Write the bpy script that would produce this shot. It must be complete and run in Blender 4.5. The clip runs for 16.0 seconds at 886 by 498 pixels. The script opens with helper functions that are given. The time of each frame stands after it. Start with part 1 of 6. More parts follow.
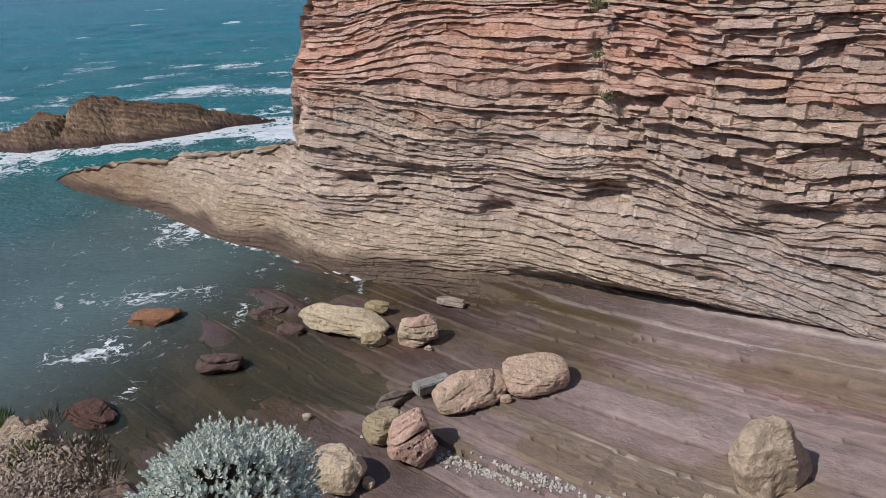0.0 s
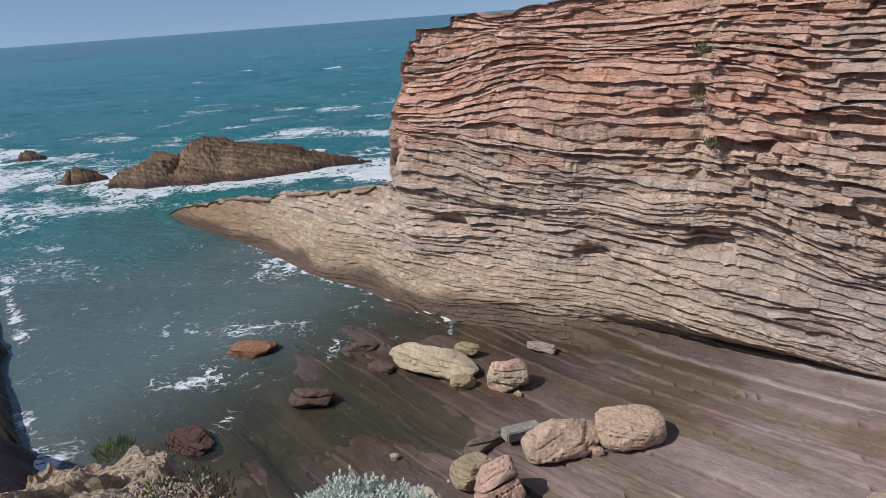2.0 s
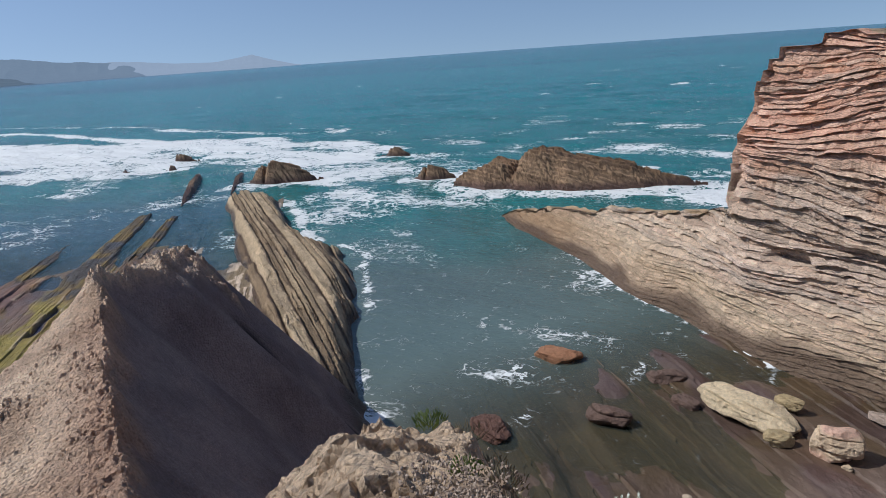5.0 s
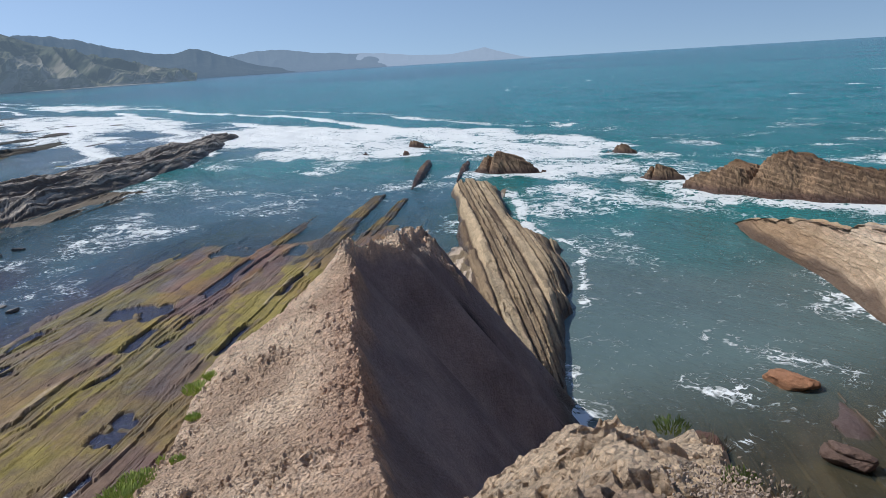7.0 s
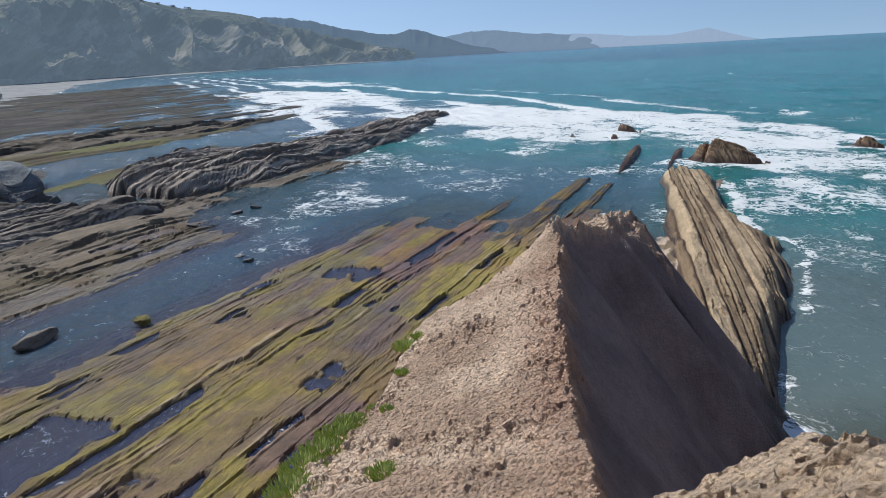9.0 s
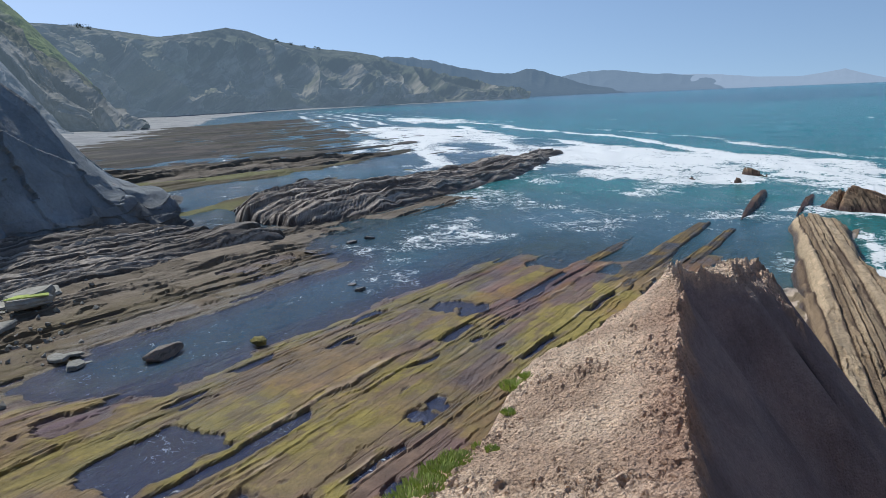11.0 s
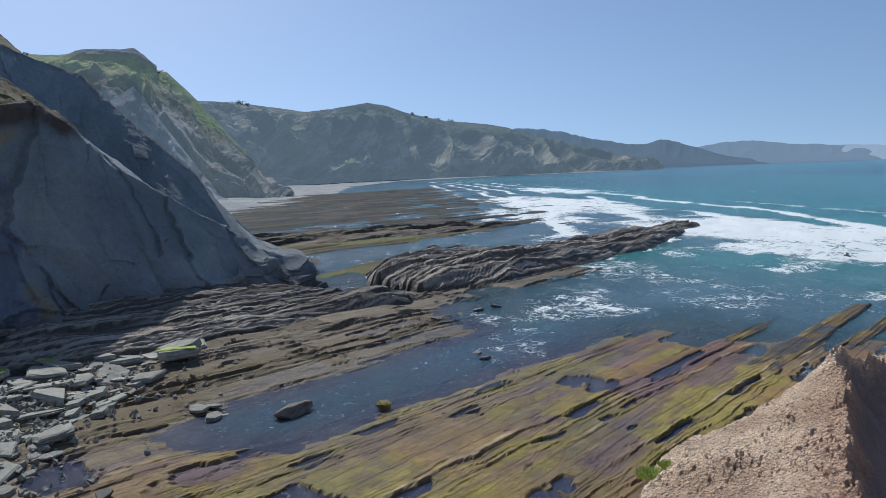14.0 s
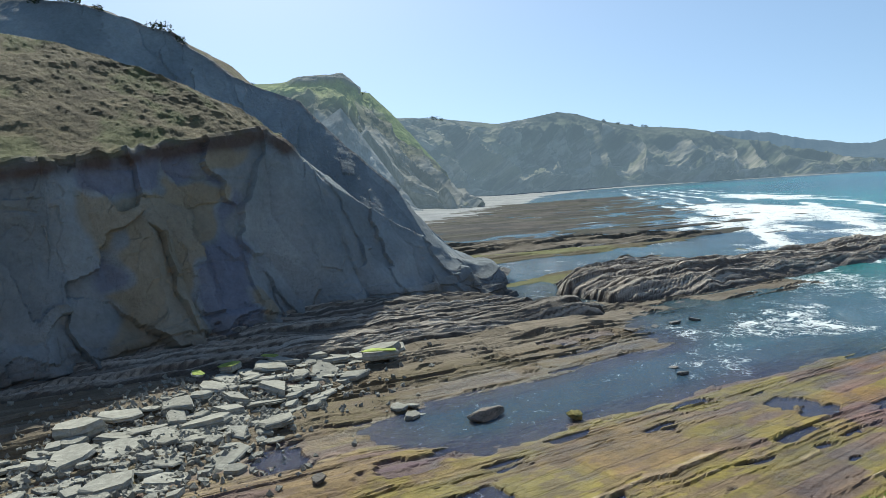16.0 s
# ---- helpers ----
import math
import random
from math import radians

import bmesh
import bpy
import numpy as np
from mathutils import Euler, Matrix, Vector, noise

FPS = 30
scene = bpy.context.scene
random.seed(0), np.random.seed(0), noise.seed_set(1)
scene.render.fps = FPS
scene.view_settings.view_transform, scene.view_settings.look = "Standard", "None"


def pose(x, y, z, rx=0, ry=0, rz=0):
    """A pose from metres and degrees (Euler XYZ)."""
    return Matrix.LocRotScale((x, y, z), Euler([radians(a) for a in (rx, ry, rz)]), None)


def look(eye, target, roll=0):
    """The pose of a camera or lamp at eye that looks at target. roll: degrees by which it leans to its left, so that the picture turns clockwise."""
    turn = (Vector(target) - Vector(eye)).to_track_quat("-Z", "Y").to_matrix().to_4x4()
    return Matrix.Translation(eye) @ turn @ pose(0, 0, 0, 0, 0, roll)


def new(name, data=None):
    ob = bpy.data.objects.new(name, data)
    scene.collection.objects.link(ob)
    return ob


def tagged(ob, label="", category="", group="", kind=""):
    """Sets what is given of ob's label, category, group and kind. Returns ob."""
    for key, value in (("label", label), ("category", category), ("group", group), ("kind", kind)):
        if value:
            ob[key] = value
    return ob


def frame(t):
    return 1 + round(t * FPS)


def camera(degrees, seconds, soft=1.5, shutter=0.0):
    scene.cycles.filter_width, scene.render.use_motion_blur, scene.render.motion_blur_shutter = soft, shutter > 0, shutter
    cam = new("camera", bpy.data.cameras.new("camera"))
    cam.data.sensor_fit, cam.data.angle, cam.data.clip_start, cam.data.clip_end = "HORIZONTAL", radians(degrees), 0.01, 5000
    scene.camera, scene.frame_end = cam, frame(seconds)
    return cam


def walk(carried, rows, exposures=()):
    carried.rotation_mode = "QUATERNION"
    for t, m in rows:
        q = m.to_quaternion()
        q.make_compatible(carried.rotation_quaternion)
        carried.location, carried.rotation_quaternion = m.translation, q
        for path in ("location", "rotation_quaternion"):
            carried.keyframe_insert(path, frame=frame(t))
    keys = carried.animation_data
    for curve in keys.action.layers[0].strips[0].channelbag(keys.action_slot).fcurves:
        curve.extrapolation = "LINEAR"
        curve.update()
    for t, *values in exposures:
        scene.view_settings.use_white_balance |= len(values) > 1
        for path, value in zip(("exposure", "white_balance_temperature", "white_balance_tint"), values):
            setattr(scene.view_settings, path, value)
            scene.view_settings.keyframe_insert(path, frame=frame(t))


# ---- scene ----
cam = camera(65.19, 16.0, soft=0.8)
PATH = [
    (0.0, pose(-0.000, 0.000, 9.998, 67.42, 3.12, -2.52)),
    (0.5, pose(-0.031, -0.005, 10.023, 68.92, 2.89, 0.05)),
    (1.0, pose(-0.071, 0.032, 10.027, 69.99, 3.44, 3.38)),
    (1.5, pose(-0.105, 0.028, 10.038, 70.38, 3.48, 4.26)),
    (2.0, pose(-0.143, 0.040, 10.051, 71.22, 4.05, 4.85)),
    (2.5, pose(-0.163, 0.065, 10.048, 71.79, 4.51, 7.23)),
    (3.0, pose(-0.142, 0.049, 10.058, 72.72, 4.70, 13.99)),
    (3.5, pose(-0.122, 0.039, 10.055, 73.23, 4.20, 18.23)),
    (4.0, pose(-0.115, 0.013, 10.077, 74.21, 3.96, 24.83)),
    (4.2, pose(-0.109, 0.002, 10.087, 74.23, 3.84, 26.23)),
    (6.3, pose(-0.200, -0.261, 10.170, 74.68, 3.62, 44.30)),
    (6.5, pose(-0.243, -0.295, 10.171, 74.73, 3.33, 46.20)),
    (7.0, pose(-0.281, -0.398, 10.176, 74.84, 3.29, 50.32)),
    (7.5, pose(-0.354, -0.432, 10.140, 75.15, 3.04, 54.82)),
    (8.0, pose(-0.437, -0.461, 10.106, 74.62, 3.09, 59.93)),
    (8.5, pose(-0.439, -0.541, 10.092, 74.44, 2.70, 63.45)),
    (9.0, pose(-0.438, -0.616, 10.080, 74.27, 2.88, 67.07)),
    (9.5, pose(-0.461, -0.628, 10.063, 74.28, 2.67, 69.65)),
    (9.7, pose(-0.460, -0.648, 10.068, 74.50, 2.74, 70.95)),
    (11.8, pose(-0.601, -0.699, 10.067, 80.43, 1.95, 78.45)),
    (12.0, pose(-0.611, -0.704, 10.077, 81.32, 1.86, 78.78)),
    (12.5, pose(-0.692, -0.687, 10.067, 82.47, 1.60, 78.87)),
    (13.0, pose(-0.619, -0.737, 10.097, 83.43, 1.69, 80.24)),
    (13.5, pose(-0.630, -0.770, 10.094, 83.43, 2.01, 82.87)),
    (14.0, pose(-0.809, -0.767, 10.044, 83.73, 2.03, 86.90)),
    (14.5, pose(-0.634, -0.822, 10.089, 83.84, 2.00, 90.40)),
    (15.0, pose(-0.599, -0.849, 10.086, 84.22, 2.20, 94.24)),
    (15.5, pose(-0.884, -0.839, 10.133, 84.55, 2.37, 98.14)),
    (16.0, pose(-0.449, -0.839, 10.050, 85.26, 3.30, 102.42)),
]
EXPOSURES = [(0.0, -0.12, 6150, 14), (4.2, -0.08, 6150, 13), (7.0, 0.12, 6250, 11), (9.7, 0.14, 6250, 11), (12.0, 0.05, 6050, 9), (13.2, -0.04, 6050, 9), (14.3, 0.10, 6050, 9), (15.2, 0.28, 6150, 6), (16.0, 0.54, 6500, 1)]
walk(cam, PATH, EXPOSURES)

# ---- light ----
SUN_EL, SUN_AZ = 47.0, 242.0     # degrees; azimuth clockwise from +y
scene.view_settings.exposure = 0.0
world = bpy.data.worlds.new("world")
scene.world = world
world.use_nodes = True
wn = world.node_tree.nodes
wl = world.node_tree.links
sky = wn.new("ShaderNodeTexSky")
sky.sky_type = "NISHITA"
sky.sun_disc = False
sky.sun_elevation = radians(SUN_EL)
sky.sun_rotation = radians(SUN_AZ)
sky.air_density, sky.dust_density, sky.ozone_density = 1.0, 0.5, 1.6
geo_w = wn.new("ShaderNodeTexCoord")
lift = wn.new("ShaderNodeVectorMath")              # the clear sky begins a little above the sea, no brown band on it
lift.inputs[1].default_value = (0, 0, 0.16)
wl.new(geo_w.outputs["Generated"], lift.inputs[0])
wl.new(lift.outputs[0], sky.inputs[0])
wl.new(sky.outputs[0], wn["Background"].inputs[0])
wn["Background"].inputs[1].default_value = 0.104
sun_dir = Vector((math.sin(radians(SUN_AZ)) * math.cos(radians(SUN_EL)), math.cos(radians(SUN_AZ)) * math.cos(radians(SUN_EL)), math.sin(radians(SUN_EL))))
sun = new("sun", bpy.data.lights.new("sun", "SUN"))
sun.data.energy, sun.data.angle, sun.data.color = 3.7, radians(0.6), (1.0, 0.95, 0.87)
sun.matrix_world = look((0, 0, 60), Vector((0, 0, 60)) - sun_dir)

# ---- numeric helpers ----
S_DIR = np.array([-0.700, 0.714])      # strike of the beds
A_DIR = np.array([0.714, 0.700])       # across the beds, towards the pink cliff


def uw(u, w):
    return u * S_DIR[0] + w * A_DIR[0], u * S_DIR[1] + w * A_DIR[1]


def to_uw(x, y):
    return x * S_DIR[0] + y * S_DIR[1], x * A_DIR[0] + y * A_DIR[1]


def bend(x, y, back=False, share=1.0):
    """The coast curves a little: the plan turns by up to two degrees from the cove round to the far cliffs."""
    x, y = np.asarray(x, float), np.asarray(y, float)
    a = np.radians(np.interp(np.degrees(np.arctan2(-x, y)), [-180, 20, 42, 55, 70, 95, 130, 180], [0, 0, 0.95, 1.15, 1.4, 1.9, 1.9, 0]))
    a = -a if back else a * share
    return x * np.cos(a) + y * np.sin(a), -x * np.sin(a) + y * np.cos(a)


def rnd(ix, iy=0, iz=0, seed=0):
    """A repeatable random value from whole numbers, 0 to 1."""
    h = (np.asarray(ix).astype(np.int64) * 374761393 + np.asarray(iy).astype(np.int64) * 668265263 + np.asarray(iz).astype(np.int64) * 2147483647 + seed * 974711 + 1013904223) & 0xFFFFFFFF
    h = ((h ^ (h >> 13)) * 1274126177) & 0xFFFFFFFF
    h = ((h ^ (h >> 16)) * 2246822519) & 0xFFFFFFFF
    h = h ^ (h >> 15)
    return (h & 0xFFFFFF) / float(0x1000000)


def vnoise(x, y, z=0.0, seed=0):
    """Smooth value noise, -1 to 1."""
    x, y, z = np.broadcast_arrays(np.asarray(x, float), np.asarray(y, float), np.asarray(z, float))
    i, j, k = np.floor(x), np.floor(y), np.floor(z)
    fx, fy, fz = x - i, y - j, z - k
    fx, fy, fz = (f * f * f * (f * (f * 6 - 15) + 10) for f in (fx, fy, fz))
    total = 0
    for a in (0, 1):
        for b in (0, 1):
            for c in (0, 1):
                wgt = (fx if a else 1 - fx) * (fy if b else 1 - fy) * (fz if c else 1 - fz)
                total = total + wgt * rnd(i + a, j + b, k + c, seed)
    return total * 2 - 1


def fbm(x, y, z=0.0, octaves=4, seed=0, gain=0.5):
    total, amp, norm = 0, 1.0, 0
    for o in range(octaves):
        total = total + amp * vnoise(x * 2 ** o, y * 2 ** o, np.asarray(z) * 2 ** o, seed + o * 7)
        norm += amp
        amp *= gain
    return total / norm


def facets(x, y, seed):
    """Broken stone in the plan: for each place the tilt of its own small face, that face's height, and the gap round it."""
    x, y = np.broadcast_arrays(np.asarray(x, float), np.asarray(y, float))
    i, j = np.floor(x), np.floor(y)
    d1, d2 = np.full(x.shape, 9.0), np.full(x.shape, 9.0)
    cx, cy, ident = np.zeros(x.shape), np.zeros(x.shape), np.zeros(x.shape)
    for a in (-1, 0, 1):
        for b in (-1, 0, 1):
            px, py = i + a + rnd(i + a, j + b, 1, seed), j + b + rnd(i + a, j + b, 2, seed)
            d = np.abs(px - x) + np.abs(py - y)
            closer = d < d1
            d2 = np.where(closer, d1, np.minimum(d2, d))
            cx, cy = np.where(closer, px, cx), np.where(closer, py, cy)
            ident = np.where(closer, rnd(i + a, j + b, 3, seed), ident)
            d1 = np.where(closer, d, d1)
    tx, ty = 2 * rnd(np.floor(ident * 9999), 1, 0, seed) - 1, 2 * rnd(np.floor(ident * 9999), 2, 0, seed) - 1
    return tx * (x - cx) + ty * (y - cy), ident, d2 - d1


def terrace(z, step, sharp=0.75):
    """Steps in a height: flat treads and steep risers."""
    q = z / step
    i = np.floor(q)
    f = q - i
    return (i + f * (1 - sharp) + sharp * smooth(0.55, 0.95, f)) * step, i


def smooth(a, b, x):
    t = np.clip((x - a) / (b - a), 0, 1)
    return t * t * (3 - 2 * t)


def mix3(c1, c2, f):
    return np.asarray(c1) * (1 - f[..., None]) + np.asarray(c2) * f[..., None]


def curve(xs, ys, x):
    return np.interp(x, xs, ys)


def grid_mesh(name, V, mat, colour=None, floats=None, shade=False, flip=False, bent=True):
    """A mesh object from an (n, m, 3) array of places, with a colour a point and named values a point."""
    n, m = V.shape[:2]
    if bent:
        V = np.concatenate([np.stack(bend(V[..., 0], V[..., 1], share=float(bent)), -1), V[..., 2:]], -1)
    me = bpy.data.meshes.new(name)
    idx = np.arange(n * m).reshape(n, m)
    quads = np.stack([idx[:-1, :-1], idx[1:, :-1], idx[1:, 1:], idx[:-1, 1:]], -1).reshape(-1, 4)
    if flip:
        quads = quads[:, ::-1]
    me.vertices.add(n * m)
    me.vertices.foreach_set("co", V.reshape(-1).astype(np.float32))
    me.loops.add(quads.size)
    me.loops.foreach_set("vertex_index", quads.reshape(-1).astype(np.int32))
    me.polygons.add(len(quads))
    me.polygons.foreach_set("loop_start", np.arange(0, quads.size, 4, dtype=np.int32))
    me.polygons.foreach_set("use_smooth", np.full(len(quads), shade))
    me.update(calc_edges=True)
    if colour is not None:
        at = me.color_attributes.new("tint", "FLOAT_COLOR", "POINT")
        c = np.ones((n * m, 4), np.float32)
        c[:, :3] = np.clip(colour.reshape(-1, 3), 0, 1)
        at.data.foreach_set("color", c.reshape(-1))
    for key, val in (floats or {}).items():
        at = me.attributes.new(key, "FLOAT", "POINT")
        at.data.foreach_set("value", np.broadcast_to(val, (n, m)).reshape(-1).astype(np.float32))
    me.materials.append(mat)
    return new(name, me)


# ---- materials ----
def nodes_of(name):
    m = bpy.data.materials.new(name)
    m.use_nodes = True
    return m, m.node_tree.nodes, m.node_tree.links, m.node_tree.nodes["Principled BSDF"]


def noise_node(n, l, vec, scale, detail=5, rough=0.6):
    t = n.new("ShaderNodeTexNoise")
    t.inputs["Scale"].default_value, t.inputs["Detail"].default_value, t.inputs["Roughness"].default_value = scale, detail, rough
    l.new(vec, t.inputs["Vector"])
    return t.outputs[0]


def math_node(n, l, op, a, b=None, c=None, clamp=False):
    t = n.new("ShaderNodeMath")
    t.operation, t.use_clamp = op, clamp
    for i, v in enumerate((a, b, c)):
        if v is None:
            continue
        if isinstance(v, (int, float)):
            t.inputs[i].default_value = v
        else:
            l.new(v, t.inputs[i])
    return t.outputs[0]


def remap(n, l, v, a, b, lo=0.0, hi=1.0):
    t = n.new("ShaderNodeMapRange")
    t.inputs["From Min"].default_value, t.inputs["From Max"].default_value = a, b
    t.inputs["To Min"].default_value, t.inputs["To Max"].default_value = lo, hi
    l.new(v, t.inputs["Value"])
    return t.outputs[0]


def mix_node(n, l, f, a, b, kind="MIX"):
    t = n.new("ShaderNodeMix")
    t.data_type, t.blend_type = "RGBA", kind
    for sock, v in ((t.inputs[0], f), (t.inputs[6], a), (t.inputs[7], b)):
        if isinstance(v, (int, float)):
            sock.default_value = v
        elif isinstance(v, tuple):
            sock.default_value = (*v, 1)
        else:
            l.new(v, sock)
    return t.outputs[2]


def bump_node(n, l, height, dist, strength=1.0, normal=None):
    t = n.new("ShaderNodeBump")
    t.inputs["Distance"].default_value, t.inputs["Strength"].default_value = dist, strength
    l.new(height, t.inputs["Height"])
    if normal is not None:
        l.new(normal, t.inputs["Normal"])
    return t.outputs[0]


def rock_material(name, base=None, grain=14.0, blotch=1.2, depth=0.03, rough=0.9, contrast=0.5, wet=False, stretch=None, turn=0.0, crumbs=0.0, warm=(1.1, 1.1, 1.1), beds_at=0.0, cracked=0.0, seam=0.58):
    """Rock: the colour of its points (or one base colour), blotches and grain, cracks and fine relief; wet rock is darker and glossy."""
    m, n, l, bsdf = nodes_of(name)
    geo = n.new("ShaderNodeNewGeometry")
    vec = geo.outputs["Position"]
    if base is None:
        at = n.new("ShaderNodeAttribute")
        at.attribute_name = "tint"
        col = at.outputs["Color"]
    else:
        tc = n.new("ShaderNodeTexCoord")
        vec = tc.outputs["Object"]
        rgb = n.new("ShaderNodeRGB")
        rgb.outputs[0].default_value = (*base, 1)
        inf = n.new("ShaderNodeObjectInfo")
        hs = n.new("ShaderNodeHueSaturation")
        l.new(rgb.outputs[0], hs.inputs["Color"])
        l.new(remap(n, l, inf.outputs["Random"], 0, 1, 0.8, 1.15), hs.inputs["Value"])
        col = hs.outputs[0]
    if stretch:
        mp = n.new("ShaderNodeMapping")
        mp.vector_type = "TEXTURE"
        mp.inputs["Scale"].default_value = tuple(1 / k for k in stretch)
        mp.inputs["Rotation"].default_value = (0, 0, radians(turn))
        l.new(vec, mp.inputs["Vector"])
        vec = mp.outputs[0]
    big = noise_node(n, l, vec, blotch, 6, 0.62)
    fine = remap(n, l, noise_node(n, l, vec, grain, 8, 0.72), 0.32, 0.68)
    mid = remap(n, l, noise_node(n, l, vec, grain * 0.3, 6, 0.65), 0.34, 0.66)
    v = n.new("ShaderNodeTexVoronoi")
    v.feature = "DISTANCE_TO_EDGE"
    v.inputs["Scale"].default_value = grain * 0.35
    l.new(vec, v.inputs["Vector"])
    crack = remap(n, l, v.outputs["Distance"], 0.0, 0.06, 0.0, 1.0)
    k = math_node(n, l, "ADD", math_node(n, l, "MULTIPLY", big, contrast), math_node(n, l, "MULTIPLY", fine, contrast * 0.9))
    k = math_node(n, l, "ADD", k, math_node(n, l, "MULTIPLY", mid, contrast * 0.5))
    k = math_node(n, l, "ADD", k, 1.0 - contrast * 1.2)
    hs2 = n.new("ShaderNodeVectorMath")
    hs2.operation = "SCALE"
    l.new(col, hs2.inputs[0])
    l.new(k, hs2.inputs["Scale"])
    wm = n.new("ShaderNodeVectorMath")
    wm.operation = "MULTIPLY"
    wm.inputs[1].default_value = warm
    l.new(hs2.outputs[0], wm.inputs[0])
    out = wm.outputs[0]
    if cracked:
        vk = n.new("ShaderNodeTexVoronoi")
        vk.feature = "DISTANCE_TO_EDGE"
        vk.inputs["Scale"].default_value = cracked
        wk = n.new("ShaderNodeVectorMath")
        wk.operation = "ADD"
        l.new(vec, wk.inputs[0])
        nk = n.new("ShaderNodeTexNoise")
        nk.inputs["Scale"].default_value = cracked * 0.8
        l.new(vec, nk.inputs["Vector"])
        sk = n.new("ShaderNodeVectorMath")
        sk.operation = "SCALE"
        sk.inputs["Scale"].default_value = 0.8 / cracked
        l.new(nk.outputs["Color"], sk.inputs[0])
        l.new(sk.outputs[0], wk.inputs[1])
        l.new(wk.outputs[0], vk.inputs["Vector"])
        open_ = math_node(n, l, "MAXIMUM", remap(n, l, vk.outputs["Distance"], 0.0, 0.045), remap(n, l, mid, 0.7, 0.35), clamp=True)
        ck = n.new("ShaderNodeVectorMath")
        ck.operation = "SCALE"
        l.new(out, ck.inputs[0])
        l.new(remap(n, l, open_, 0, 1, 0.66, 1.02), ck.inputs["Scale"])
        out = ck.outputs[0]
    if beds_at:
        bm_ = n.new("ShaderNodeMapping")
        bm_.vector_type = "TEXTURE"
        bm_.inputs["Scale"].default_value = (1 / 0.055, 1, 1 / 0.5)
        bm_.inputs["Rotation"].default_value = (0, 0, radians(turn))
        l.new(geo.outputs["Position"], bm_.inputs["Vector"])
        seams = None
        for k_, w_ in ((beds_at, 0.018), (beds_at * 2.3, 0.014)):
            nn = noise_node(n, l, bm_.outputs[0], k_, 2, 0.5)
            line = remap(n, l, math_node(n, l, "ABSOLUTE", math_node(n, l, "SUBTRACT", nn, 0.5)), 0.0, w_, 0.0, 1.0)
            seams = line if seams is None else math_node(n, l, "MINIMUM", seams, line)
        some = remap(n, l, mid, 0.25, 0.6, 0.45, 1.0)
        seams = math_node(n, l, "MAXIMUM", seams, math_node(n, l, "SUBTRACT", 1.0, some), clamp=True)
        sc = n.new("ShaderNodeVectorMath")
        sc.operation = "SCALE"
        l.new(out, sc.inputs[0])
        l.new(remap(n, l, seams, 0, 1, seam, 1.04), sc.inputs["Scale"])
        out = sc.outputs[0]
    height = math_node(n, l, "ADD", fine, math_node(n, l, "MULTIPLY", crack, 0.12))
    height = math_node(n, l, "ADD", height, math_node(n, l, "MULTIPLY", big, 2.5))
    height = math_node(n, l, "ADD", height, math_node(n, l, "MULTIPLY", mid, 1.2))
    if crumbs:
        vc = n.new("ShaderNodeTexVoronoi")
        vc.inputs["Scale"].default_value = crumbs
        vc.inputs["Randomness"].default_value = 1.0
        l.new(vec, vc.inputs["Vector"])
        height = math_node(n, l, "SUBTRACT", height, math_node(n, l, "MULTIPLY", vc.outputs["Distance"], 3.4))
    if cracked:
        height = math_node(n, l, "ADD", height, math_node(n, l, "MULTIPLY", open_, 1.0))
    if beds_at:
        height = math_node(n, l, "ADD", height, math_node(n, l, "MULTIPLY", seams, 1.6))
    l.new(bump_node(n, l, height, depth), bsdf.inputs["Normal"])
    if wet:
        wa = n.new("ShaderNodeAttribute")
        wa.attribute_name = "wet"
        wv = math_node(n, l, "MULTIPLY", wa.outputs["Fac"], remap(n, l, big, 0.35, 0.6, 0.55, 1.0), clamp=True)
        dark = n.new("ShaderNodeVectorMath")
        dark.operation = "SCALE"
        l.new(out, dark.inputs[0])
        l.new(remap(n, l, wv, 0, 1, 1.0, 0.5), dark.inputs["Scale"])
        out = dark.outputs[0]
        l.new(remap(n, l, wv, 0, 1, rough, 0.28), bsdf.inputs["Roughness"])
    else:
        bsdf.inputs["Roughness"].default_value = rough
    bsdf.inputs["Specular IOR Level"].default_value = 0.35
    l.new(out, bsdf.inputs["Base Color"])
    return m


def leaf_material(name, c1, c2, rough=0.7):
    m, n, l, bsdf = nodes_of(name)
    geo = n.new("ShaderNodeNewGeometry")
    col = mix_node(n, l, geo.outputs["Random Per Island"], c1, c2)
    l.new(col, bsdf.inputs["Base Color"])
    bsdf.inputs["Roughness"].default_value = rough
    bsdf.inputs["Specular IOR Level"].default_value = 0.25
    return m


